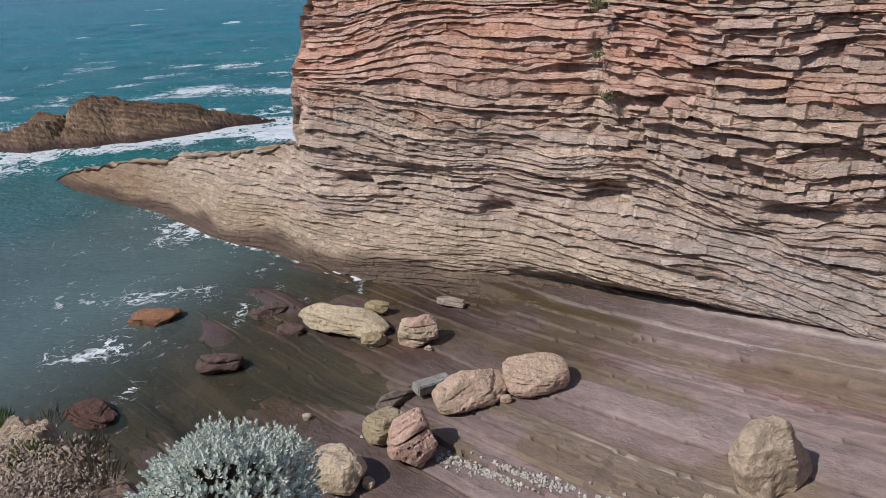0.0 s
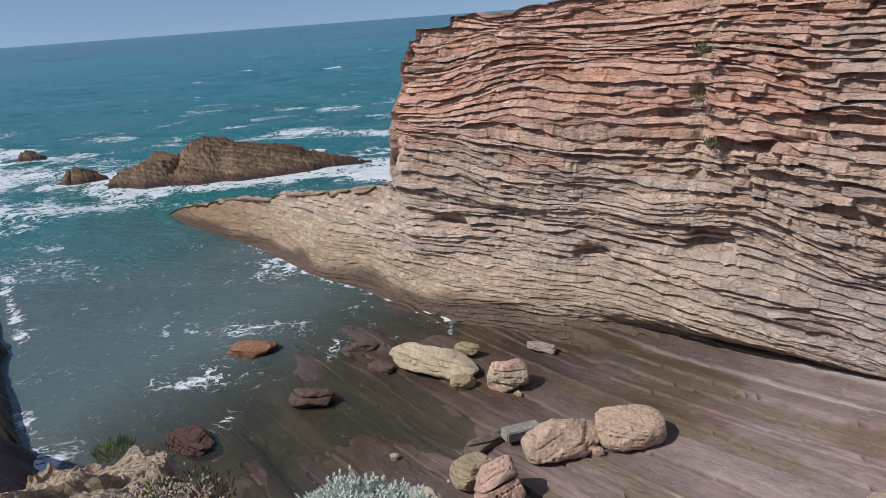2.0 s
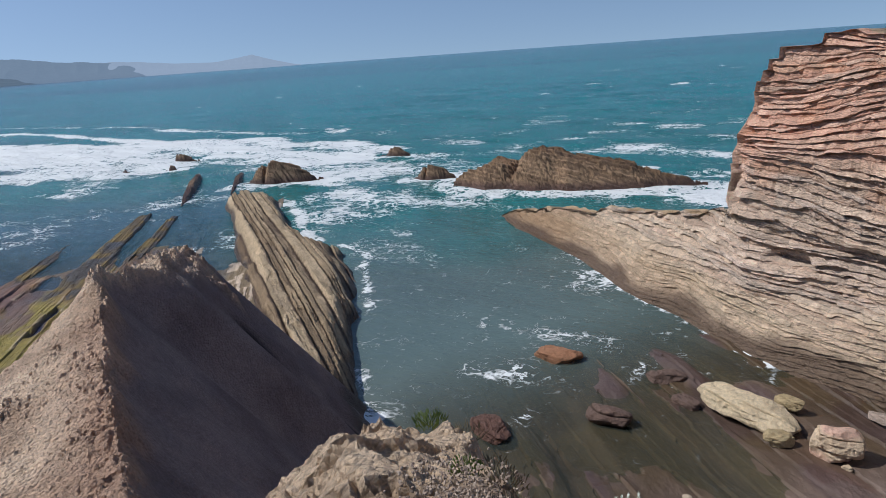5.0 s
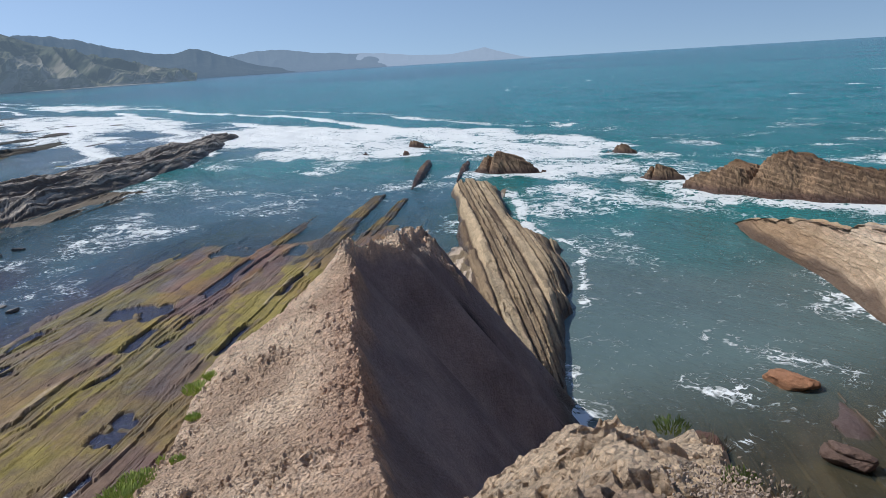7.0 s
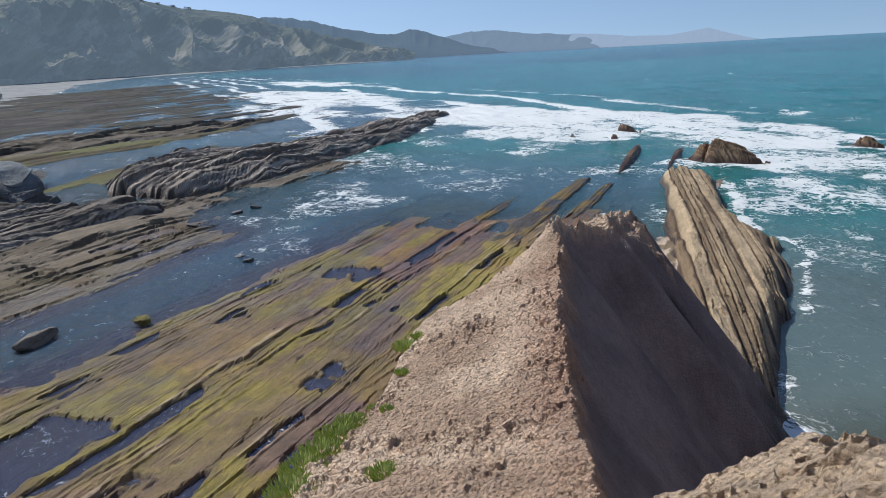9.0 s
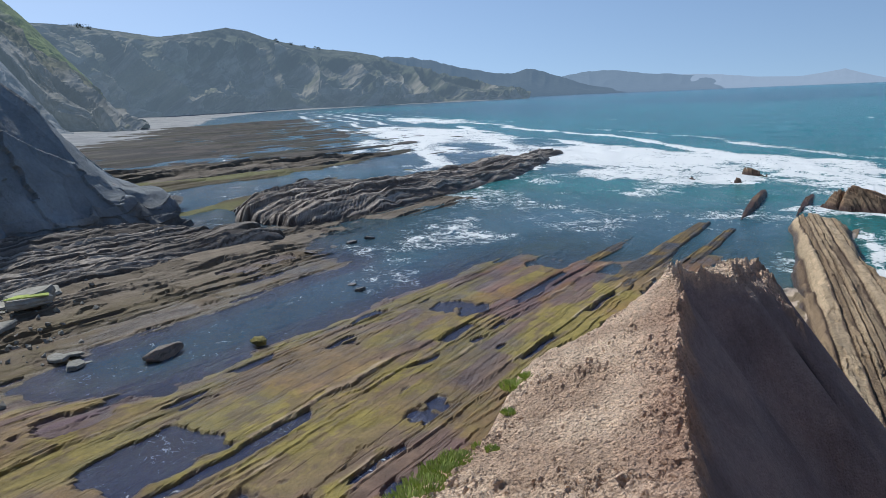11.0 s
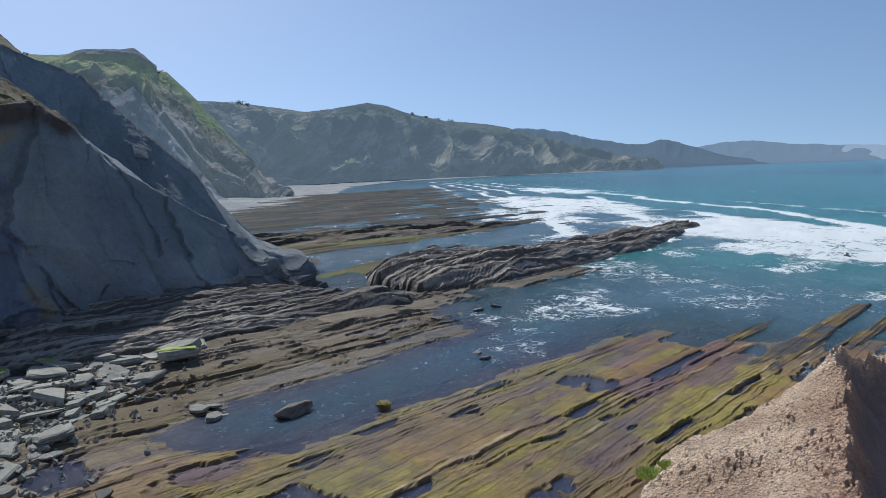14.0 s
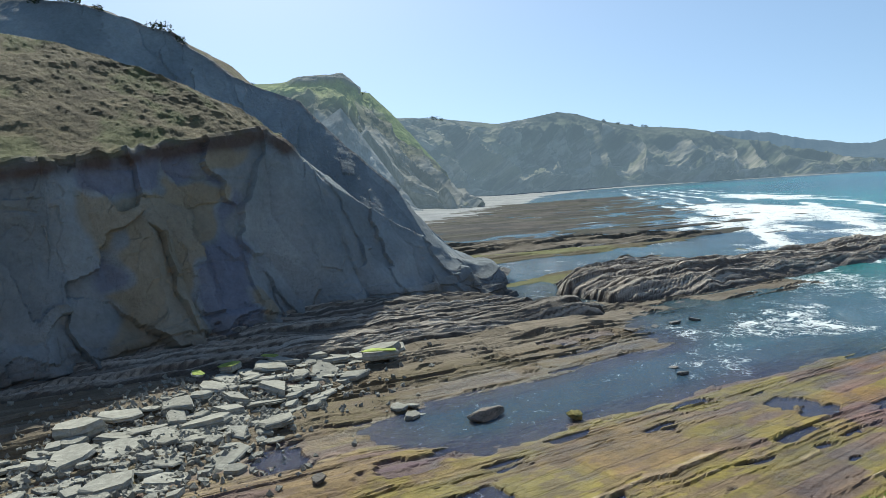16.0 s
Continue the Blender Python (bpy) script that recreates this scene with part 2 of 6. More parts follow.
def sea_material():
    """Sea: deep teal to shallow green-grey by depth, clear over the shallowest rock, with lacy foam where it breaks."""
    m, n, l, bsdf = nodes_of("sea_water")
    geo = n.new("ShaderNodeNewGeometry")
    pos = geo.outputs["Position"]

    def value(key):
        a = n.new("ShaderNodeAttribute")
        a.attribute_name = key
        return a.outputs["Fac"]
    warp = n.new("ShaderNodeVectorMath")
    warp.operation = "MULTIPLY_ADD"
    wt = n.new("ShaderNodeTexNoise")
    wt.inputs["Scale"].default_value, wt.inputs["Detail"].default_value = 0.5, 4
    l.new(pos, wt.inputs["Vector"])
    l.new(wt.outputs["Color"], warp.inputs[0])
    warp.inputs[1].default_value = (1.6, 1.6, 0)
    l.new(pos, warp.inputs[2])
    vec = warp.outputs[0]
    a = n.new("ShaderNodeAttribute")
    a.attribute_name = "tint"
    cloud = noise_node(n, l, pos, 0.06, 5, 0.6)
    tint = n.new("ShaderNodeVectorMath")
    tint.operation = "SCALE"
    l.new(a.outputs["Color"], tint.inputs[0])
    l.new(remap(n, l, cloud, 0.3, 0.7, 0.78, 1.22), tint.inputs["Scale"])
    # lace: thin walls of cells, broken up, filling in where the foam value is high
    def filament(scale, detail):
        nn = noise_node(n, l, vec, scale, detail, 0.55)
        return math_node(n, l, "ABSOLUTE", math_node(n, l, "SUBTRACT", nn, 0.5))
    thin = math_node(n, l, "MULTIPLY", filament(0.75, 3), 2.0)
    thin2 = math_node(n, l, "MULTIPLY", filament(2.2, 3), 2.6)
    foam = value("foam")
    br = noise_node(n, l, pos, 0.55, 7, 0.65)
    br2 = noise_node(n, l, vec, 3.0, 5, 0.7)
    f = math_node(n, l, "ADD", foam, math_node(n, l, "ADD", math_node(n, l, "MULTIPLY", math_node(n, l, "SUBTRACT", br, 0.5), 0.9), math_node(n, l, "MULTIPLY", math_node(n, l, "SUBTRACT", noise_node(n, l, pos, 0.13, 4, 0.6), 0.5), 1.4)))
    edge = math_node(n, l, "MINIMUM", thin, thin2)
    width = math_node(n, l, "MULTIPLY", math_node(n, l, "POWER", remap(n, l, f, 0.12, 1.05), 1.7), 0.46)
    lace = math_node(n, l, "SUBTRACT", width, math_node(n, l, "ADD", edge, math_node(n, l, "MULTIPLY", math_node(n, l, "SUBTRACT", br2, 0.44), 0.20)))
    white = remap(n, l, lace, -0.01, 0.05)
    col = mix_node(n, l, white, tint.outputs[0], (0.80, 0.84, 0.84))
    l.new(col, bsdf.inputs["Base Color"])
    l.new(remap(n, l, white, 0, 1, 0.16, 0.8), bsdf.inputs["Roughness"])
    bsdf.inputs["IOR"].default_value = 1.33
    bsdf.inputs["Specular IOR Level"].default_value = 0.35
    mp = n.new("ShaderNodeMapping")
    mp.inputs["Rotation"].default_value = (0, 0, radians(-25))
    mp.inputs["Scale"].default_value = (0.7, 1.7, 1)
    l.new(pos, mp.inputs["Vector"])
    w1 = noise_node(n, l, mp.outputs[0], 0.22, 5, 0.6)
    w2 = noise_node(n, l, mp.outputs[0], 2.2, 5, 0.65)
    calm = value("calm")
    w3 = noise_node(n, l, mp.outputs[0], 7.0, 3, 0.6)
    hgt = math_node(n, l, "ADD", math_node(n, l, "MULTIPLY", w1, 1.6), math_node(n, l, "ADD", math_node(n, l, "MULTIPLY", w2, 0.42), math_node(n, l, "MULTIPLY", w3, 0.12)))
    hgt = math_node(n, l, "MULTIPLY", hgt, remap(n, l, calm, 0, 1, 1.0, 0.12))
    hgt = math_node(n, l, "ADD", hgt, math_node(n, l, "MULTIPLY", white, 0.06))
    l.new(bump_node(n, l, hgt, 0.6), bsdf.inputs["Normal"])
    # shallow water lets the rock below show
    tr = n.new("ShaderNodeBsdfTransparent")
    tr.inputs[0].default_value = (0.80, 0.80, 0.66, 1)
    mx = n.new("ShaderNodeMixShader")
    clear = math_node(n, l, "MULTIPLY", value("clear"), math_node(n, l, "SUBTRACT", 1.0, white))
    l.new(clear, mx.inputs[0])
    l.new(bsdf.outputs[0], mx.inputs[1])
    l.new(tr.outputs[0], mx.inputs[2])
    l.new(mx.outputs[0], n["Material Output"].inputs["Surface"])
    return m


M_CLIFF = rock_material("bedded_limestone", grain=15.0, blotch=1.0, depth=0.055, contrast=0.46, wet=True, stretch=(0.8, 0.8, 1.8), warm=(1.47, 1.33, 1.23), cracked=1.9)
M_SHORE = rock_material("shore_rock", grain=13.0, blotch=0.9, depth=0.028, contrast=0.5, wet=True, stretch=(0.5, 1, 1), turn=134.4, warm=(1.32, 1.18, 1.10), beds_at=1.8)
M_RIBS = rock_material("ribbed_limestone", grain=12.0, blotch=1.0, depth=0.045, contrast=0.5, wet=True, stretch=(0.7, 1, 1), turn=134.4, warm=(1.30, 1.20, 1.08), cracked=2.2)
M_COVE = rock_material("smooth_cove_rock", grain=8.0, blotch=0.7, depth=0.014, contrast=0.34, wet=True, stretch=(0.55, 1, 1), turn=134.4, warm=(1.34, 1.22, 1.14))
M_FLAT = rock_material("weedy_shore_rock", grain=11.0, blotch=0.8, depth=0.026, contrast=0.45, wet=True, stretch=(0.8, 1, 1), turn=134.4, warm=(1.38, 1.24, 1.10), beds_at=0.5, seam=0.85)
M_FIN = rock_material("crumbly_marl", grain=26.0, blotch=1.6, depth=0.036, contrast=0.5, wet=True, crumbs=20.0, warm=(1.36, 1.22, 1.10))
M_GREY = rock_material("grey_marl_cliff", grain=3.0, blotch=0.3, depth=0.07, contrast=0.28)
M_SLAB = rock_material("grey_limestone_slab", base=(0.245, 0.24, 0.218), grain=9, blotch=1.1, depth=0.02, contrast=0.45, warm=(1.32, 1.32, 1.26))
M_BOULDER = rock_material("boulder_rock", grain=14, blotch=1.6, depth=0.035, contrast=0.5, warm=(1.24, 1.13, 1.04))
M_SEA = sea_material()
M_BUSH = leaf_material("silver_leaf", (0.52, 0.57, 0.47), (0.80, 0.82, 0.73))
M_TWIG = leaf_material("dry_twig", (0.10, 0.07, 0.05), (0.20, 0.15, 0.10))
M_GRASS = leaf_material("green_leaf", (0.10, 0.16, 0.03), (0.24, 0.30, 0.08))
M_TREE = leaf_material("dark_foliage", (0.02, 0.035, 0.015), (0.05, 0.07, 0.03))

# ---- the pink bedded cliff with its low spur ----
PINK, SALMON, BEIGE, GREY, CREAM, DARK = (np.array(c) for c in ((0.68, 0.475, 0.385), (0.70, 0.46, 0.355), (0.62, 0.52, 0.42), (0.53, 0.475, 0.42), (0.52, 0.455, 0.33), (0.15, 0.105, 0.08)))


def bed_stack(seed):
    """The pile of beds from below the sea up: thickness, and whether it is hard limestone or soft shale between."""
    r = random.Random(seed)
    b, out, hard_bed = -0.8, [], True
    while b < 13.2:
        t = r.uniform(0.07, 0.21) if hard_bed else r.uniform(0.035, 0.09)
        if r.random() < 0.10:
            t *= 1.5
        t *= 0.6 if b < 1.7 else 1.0
        out.append((t, hard_bed))
        b += t
        hard_bed = not hard_bed if r.random() < 0.86 else hard_bed
    out += [(1.4, k % 2 == 0) for k in range(5)]
    return np.array([t for t, h in out]), np.array([h for t, h in out])


def pink_cliff():
    px = np.array([-20.6, -15.5, -12.3, -8.3, -6.1, -4.2, -1.2, 2.4, 5.3, 7.8, 10.2, 16, 24, 34])
    py = np.array([37.3, 33.2, 30.5, 26.6, 24.8, 23.2, 21.0, 19.1, 16.9, 14.9, 12.9, 7.5, 0.0, -10])
    seg = np.r_[0, np.cumsum(np.hypot(np.diff(px), np.diff(py)))]
    a = np.r_[np.arange(0, 19, 0.09), np.arange(19, 43, 0.05), np.arange(43, seg[-1], 0.5)]
    bx, by = np.interp(a, seg, px), np.interp(a, seg, py)
    near_a = np.linspace(-0.75, 0.75, 25)[None, :] + a[:, None]
    bx, by = np.interp(near_a, seg, px).mean(1), np.interp(near_a, seg, py).mean(1)
    tx, ty = np.gradient(bx, a), np.gradient(by, a)
    ln = np.hypot(tx, ty)
    nx, ny = ty / ln, -tx / ln                     # outwards, towards the cove
    top = curve([0, 2, 6.5, 10.7, 16, 20.4, 20.7, 21.0, 21.35, 21.75, 22.4, 26, 30, 34, 40, 60], [0.25, 0.8, 1.5, 2.2, 3.2, 4.0, 5.6, 7.2, 8.5, 9.2, 9.7, 9.95, 10.3, 11.9, 14.5, 19], a)
    top = top + 0.16 * vnoise(a / 0.7, 0, 0, 30) + 0.10 * (rnd(np.floor(a / 0.4), 0, 0, 30) - 0.5)
    steps = smooth(19.8, 20.4, a) * smooth(24.5, 23.0, a)
    top = top * (1 - steps) + (np.floor(top / 0.34) * 0.34 + 0.1) * steps
    # each bed swells and pinches along the cliff; three rows a bed: its notch, the foot of its face, its worn upper edge
    thick, hard1 = bed_stack(7)
    N = len(thick)
    n1 = np.arange(N)[None, :]
    a1 = a[:, None]
    nb = np.arange(N + 1)[None, :]
    hb = -0.8 + np.r_[0, np.cumsum(thick)][None] + np.r_[thick, thick[-1]][None] * (0.90 * vnoise(a1 / 2.2, nb * 3.7, 0, 61) + 0.55 * vnoise(a1 / 0.7, nb * 2.3, 0, 62) + 0.55 * (rnd(np.floor(a1 / (0.5 + 1.1 * rnd(nb, 4, 4, 56)) + 6 * rnd(nb, 5, 4, 56)), nb, 0, 55) - 0.5))
    fold = np.exp(-((a1 - 34) / 5) ** 2 - ((hb - 4.0) / 1.5) ** 2)
    hb = hb - 0.42 * vnoise(a1 / 7, hb / 2.6, 0, 3) - 0.15 * vnoise(a1 / 3.2, hb / 1.3, 0, 5) - 0.34 * fold * np.sin(a1 * 0.9) + 0.03 * np.maximum(22 - a1, 0)
    hb = np.maximum.accumulate(hb, axis=1)
    tn = np.diff(hb, axis=1)
    zm = hb[:, :-1] + 0.5 * tn
    cell1 = np.floor(a1 / (0.30 + 1.0 * rnd(n1, 1, 1, 5)) + 7 * rnd(n1, 2, 2, 6) + 0.2 * vnoise(a1 * 2, n1 * 1.3, 0, 2))
    block1 = rnd(cell1, n1, 0, 17)
    chip1 = rnd(np.floor(a1 / 0.3 + 5 * rnd(n1, 1, 0, 4)), n1, 0, 19)
    right1 = smooth(29, 34, a1) * smooth(3.5, 5.5, zm)
    base1 = np.where(hard1[None], 0.02 + 0.16 * rnd(n1, 3, 1, 11) ** 1.5, -0.02 - 0.13 * rnd(n1, 3, 1, 11) ** 1.5)
    base1 = base1 * (0.35 + 1.0 * smooth(-0.5, 0.5, vnoise(a1 / 2.4, n1 * 1.9, 0, 63)))
    reach1 = base1 + (0.13 + 0.26 * right1) * (block1 - 0.5) + 0.09 * (chip1 - 0.5) + 0.06 * vnoise(a1 / 0.5, n1 * 2.1, 0, 64) + 0.055 * vnoise(a1 / 0.13, n1 * 5.1, 0, 65)
    below = np.c_[reach1[:, :1], reach1[:, :-1]]
    notch1 = np.minimum(reach1, below) - 0.035 - 0.05 * rnd(n1, 9, 9, 3) * smooth(-0.2, 0.3, vnoise(a1 / 1.4, n1 * 4.3, 0, 66))
    FRAC = np.array([0.0, 0.12, 0.80])
    Z = (hb[:, :-1, None] + tn[..., None] * FRAC).reshape(len(a), -1)
    worn = np.maximum(0.2 * tn, 0.03) + 0.07 * rnd(n1, 8, 2, 12) + 0.04 * vnoise(a1 / 0.16, n1 * 3.3, 0, 67)
    reach = np.stack([notch1, reach1, reach1 - worn], -1).reshape(Z.shape)
    I = np.broadcast_to(np.repeat(np.arange(N), 3)[None, :], Z.shape)
    hard, block, blk2 = (np.repeat(np.broadcast_to(v, tn.shape), 3, 1) for v in (hard1[None], block1, chip1))
    A = np.broadcast_to(a1, Z.shape)
    Z = np.minimum(Z, top[:, None])
    wall = smooth(17.5, 21.5, A)                     # 0 on the spur, 1 on the cliff
    toe_k = smooth(1.9, 0.9, Z)                      # the lowest beds are a smooth dipping sheet
    reach = reach * (0.50 + 0.22 * smooth(29, 34, A) * smooth(3.5, 5.5, Z) + 0.15 * smooth(0.1, 0.5, vnoise(A / 4, Z / 1.5, 0, 54)))
    reach = reach * (1 - 0.30 * toe_k) * (1 - 0.25 * (1 - wall)) * smooth(-0.5, 0.4, Z)
    lean = curve([-0.6, 0, 1.0, 2.2, 3.6, 5.4, 6.6, 8.2, 10.5, 14, 19], [0.3, 0, -0.55, -1.0, -1.25, -1.15, -0.95, -1.15, -1.5, -2.2, -3.4], Z)
    lean = lean * wall + (1 - wall) * -0.72 * Z
    big = 0.34 * vnoise(A / 5, Z / 2.8, 0, 21) + 0.20 * vnoise(A / 1.7, Z / 1.1, 0, 22)
    fault = np.exp(-((A - 31.2 - 0.06 * (Z - 5) - 0.3 * vnoise(Z / 1.5, 0, 0, 4)) / (0.24 + 0.14 * vnoise(Z / 0.6, A, 0, 7))) ** 2) * smooth(3.4, 5.4, Z)
    under = np.exp(-((Z - 0.55 - 0.3 * smooth(33, 42, A)) / 0.42) ** 2) * smooth(24, 34, A) * (1.25 + 0.3 * vnoise(A / 2, 0, 0, 29))
    lens = np.exp(-((Z - 3.9 - 0.08 * (A - 36)) / 0.34) ** 2) * smooth(29.5, 31, A) * smooth(0.0, 0.3, vnoise(A / 1.6, Z / 1.2, 0, 27)) * 0.6
    lens = lens + np.exp(-((Z - 2.9 - 0.5 * vnoise(A / 4, 0, 0, 33)) / 0.22) ** 2) * smooth(0.05, 0.3, vnoise(A / 1.9, 2.0, 0, 34)) * 0.50 * wall
    lens = lens + np.exp(-((Z - 6.3 - 0.8 * vnoise(A / 5, 1, 0, 32)) / 0.14) ** 2) * smooth(0.0, 0.3, vnoise(A / 2.6, 4.0, 0, 35)) * 0.28 * wall
    off = lean + reach + big * (1 - 0.7 * toe_k) - 0.30 * fault * (0.6 + 0.8 * fbm(A / 0.25, Z / 0.4, 0, 3, 36)) - under - lens
    end = (1.4 * reach + 0.20 * vnoise(Z / 1.6, 0.5, 0, 69) + 0.25 * np.exp(-((Z - 6.6) / 0.7) ** 2)) * smooth(23.0, 20.7, A) * smooth(20.2, 20.5, A) * smooth(3.4, 4.6, Z)
    X = bx[:, None] + nx[:, None] * off - (tx / ln)[:, None] * end
    Y = by[:, None] + ny[:, None] * off - (ty / ln)[:, None] * end
    Zp = Z + 0.015 * vnoise(A * 3, Z * 6, 0, 31)
    # the top lies back; behind the spur it drops to the sea
    ext = np.r_[np.arange(1, 9) * 0.22, np.arange(2.4, 16, 1.2)]
    wt = smooth(20.0, 21.5, a)[:, None]
    Xt = X[:, -1:] - nx[:, None] * ext[None]
    Yt = Y[:, -1:] - ny[:, None] * ext[None]
    rough = vnoise(Xt / 0.7, Yt / 0.7, 0, 9)
    down = Zp[:, -1:] - 0.15 * ext[None] - 0.9 * np.maximum(ext[None] - 0.5 - 0.25 * top[:, None], 0) + 0.14 * rough
    Zt = wt * (Zp[:, -1:] - 0.06 * ext[None] + 0.15 * vnoise(Xt / 2, Yt / 2, 0, 9) * smooth(0, 3, ext)[None]) + (1 - wt) * np.maximum(down, -1.2)
    # colours bed by bed
    pinkness = smooth(4.3, 6.6, Z + 1.1 * vnoise(A / 6, Z / 2, 0, 41)) * (1 - 0.55 * smooth(31, 36, A) * (vnoise(A / 3, Z / 2, 0, 42) > -0.25))
    tone = rnd(I, 4, 4, 51)
    col = mix3(BEIGE, GREY, tone)
    col = mix3(col, mix3(PINK, SALMON, rnd(I, 5, 5, 52)), pinkness * (0.45 + 0.55 * rnd(I, 1, 8, 53)))
    cream = smooth(2.3, 1.1, Z + 0.5 * vnoise(A / 4, Z, 0, 43)) * (1 - 0.55 * smooth(32, 38, A))
    col = mix3(col, CREAM, np.maximum(cream, 0.45 * (1 - wall)) * (0.5 + 0.4 * tone))
    col = mix3(col, np.array([0.45, 0.43, 0.41]), 0.75 * smooth(32, 37, A) * smooth(4.2, 2.5, Z) * smooth(0.6, 1.2, Z))
    shale = mix3((0.42, 0.33, 0.27), (0.46, 0.26, 0.19), pinkness)
    col = mix3(col, shale, np.where(hard, 0.0, 0.6) * (1 - 0.5 * cream))
    col = mix3(col, np.array([0.60, 0.545, 0.45]), np.clip(fault * 1.0, 0, 0.7) * (0.55 + 0.45 * vnoise(A / 0.2, Z / 0.25, 0, 37)))
    rust = smooth(0.35, 0.6, vnoise(A / 1.3, Z / 0.5, 0, 47)) * smooth(4, 6, Z)
    col = mix3(col, np.array([0.56, 0.32, 0.20]), 0.4 * rust)
    col = col * (0.84 + 0.32 * blk2[..., None]) * (0.9 + 0.2 * block[..., None])
    brown = (1 - wall) * np.maximum(smooth(2.2, 0.7, Z + 0.5 * vnoise(A / 2, Z, 0, 48)), 0.8 * smooth(13, 7, A))
    col = mix3(col, np.array([0.27, 0.18, 0.10]), (0.30 + 0.42 * smooth(12, 7, A)) * brown)
    wet = smooth(0.85, 0.40, Z + 0.25 * vnoise(A / 1.6, Z, 0, 44) - 0.35 * smooth(30, 36, A) + 0.15 * (1 - wall))
    col = mix3(col, DARK, 0.72 * wet)
    moss = np.broadcast_to(np.array([0.36, 0.29, 0.21]), Xt.shape + (3,)) * (0.8 + 0.4 * rough[..., None])
    bare = mix3((0.34, 0.24, 0.14), (0.48, 0.38, 0.25), smooth(-0.5, 0.5, rough))
    capc = moss * wt[..., None] * smooth(0.2, 0.8, ext)[None, :, None] + bare * (1 - wt[..., None] * smooth(0.2, 0.8, ext)[None, :, None])
    V = np.stack([np.c_[X, Xt], np.c_[Y, Yt], np.c_[Zp, Zt]], -1)
    C = np.concatenate([col, capc], 1)
    ob = grid_mesh("cliff_bedded", V, M_CLIFF, C, {"wet": np.c_[wet * 0.8, np.zeros_like(Xt)]}, flip=True)
    return tagged(ob, "tall cliff of thin pink and beige limestone beds, running out in a low cream spur", "cliff", kind="structure")


def ribbed_ridge(name, u_line, w_line, half, height, res, colours, label, category, seed, rib=0.45, dip=-0.7, rough_amp=0.3, kind="", wet_to=0.5, edge=0.45, mat=None, ends=2.5, rib_h=0.35, skirt=-0.9, step=0.0, block=5.0, slope=0.0, skew=0.0):
    """A ridge of upturned beds: its middle line in the plan, half widths and heights along it; saw-toothed ribs run along the beds."""
    u_line, w_line = np.array(u_line, float), np.array(w_line, float)
    u0, u1 = u_line.min(), u_line.max()
    hw = max(half) * 1.15
    u = np.arange(u0 - 0.5, u1 + 0.5, res * 1.8)
    v = np.arange(-hw, hw + res, res)
    U, Vv = np.meshgrid(u, v, indexing="ij")
    W = np.interp(U, u_line, w_line) + Vv
    Hh = np.interp(U, u_line, height)
    hf = np.interp(U, u_line, half)
    hf = hf + np.minimum(hf, 3) * (0.22 * vnoise(U / 5, seed, np.sign(Vv), seed + 2) + 0.10 * vnoise(U / 1.6, seed, np.sign(Vv), seed + 4))
    t = np.abs(Vv) / hf
    env = 1 - smooth(edge, 1.0, t)
    Hh = Hh - slope * Vv
    q = (W + skew * (U - u0) + 0.20 * vnoise(U / 22, W / 5, 0, seed + 1) + 0.02 * vnoise(U / 1.6, W * 1.5, 0, seed + 12)) / rib
    q = q + 0.4 * np.sin(q * 1.3 + seed)
    i = np.floor(q)
    f = q - i
    q2 = q * 3.3
    i2 = np.floor(q2)
    cell = np.floor(U / (block * (0.4 + 1.2 * rnd(i, 1, 0, seed))) + 5 * rnd(i, 2, 0, seed) + 0.2 * vnoise(U, W * 4, 0, seed))
    tooth = np.clip(rnd(i, 3, 0, seed) * 0.55 + 0.30 * rnd(cell, i, 0, seed) + 0.25 * vnoise(U / 7, i * 3.3, 0, seed + 15), 0, 1)
    saw = np.sqrt((1 - f) if dip < 0 else f) if dip else smooth(0.0, 0.10, f) * smooth(1.0, 0.80, f) * (0.75 + 0.25 * f)
    ribs = rib_h * (tooth * (0.35 + 0.65 * saw) - 0.45) + 0.22 * rib_h * (rnd(i2, 4, np.floor(U / 1.7 + 3 * rnd(i2, 5, 0, seed)), seed) - 0.5)
    big = rough_amp * fbm(U / 11, W / 2.2, 0, 3, seed + 5) + 0.25 * rough_amp * fbm(U / 1.4, W / 1.2, 0, 3, seed + 16)
    cut0, cut1 = ends * rnd(i, 21, 0, seed), ends * rnd(i, 22, 0, seed)
    endf = smooth(u0 - 0.3 + cut0, u0 + 0.3 + 0.7 * ends + cut0, U) * smooth(u1 + 0.3 - cut1, u1 - 1.0 - cut1, U)
    Z = skirt + (Hh - skirt) * env * endf + (ribs + big) * np.clip(env * 1.5, 0, 1) * (0.25 + 0.75 * endf)
    Z += 0.035 * fbm(U * 2, W * 3, 0, 3, seed + 6)
    tone = rnd(i, 6, 0, seed)
    if step:
        b = Z + 0.28 * W + 0.10 * vnoise(U / 3, W, 0, seed + 14) + 0.03 * U
        tb, it = terrace(b, step, 0.85)
        Z = Z + (tb - b) * np.clip(env * 2, 0, 1) + 0.10 * (rnd(np.floor(U / 0.7 + 4 * rnd(it, 1, 0, seed)), it, 0, seed) - 0.5) * np.clip(env * 2, 0, 1)
        tone = rnd(it, 6, 0, seed)
    X, Y = uw(U, W)
    c1, c2, c3 = (np.array(c) for c in colours)
    col = mix3(c1, c2, np.clip(0.7 * tone + 0.5 * tooth - 0.1, 0, 1))
    col = col * (0.72 + 0.5 * rnd(i2, 7, cell, seed)[..., None])
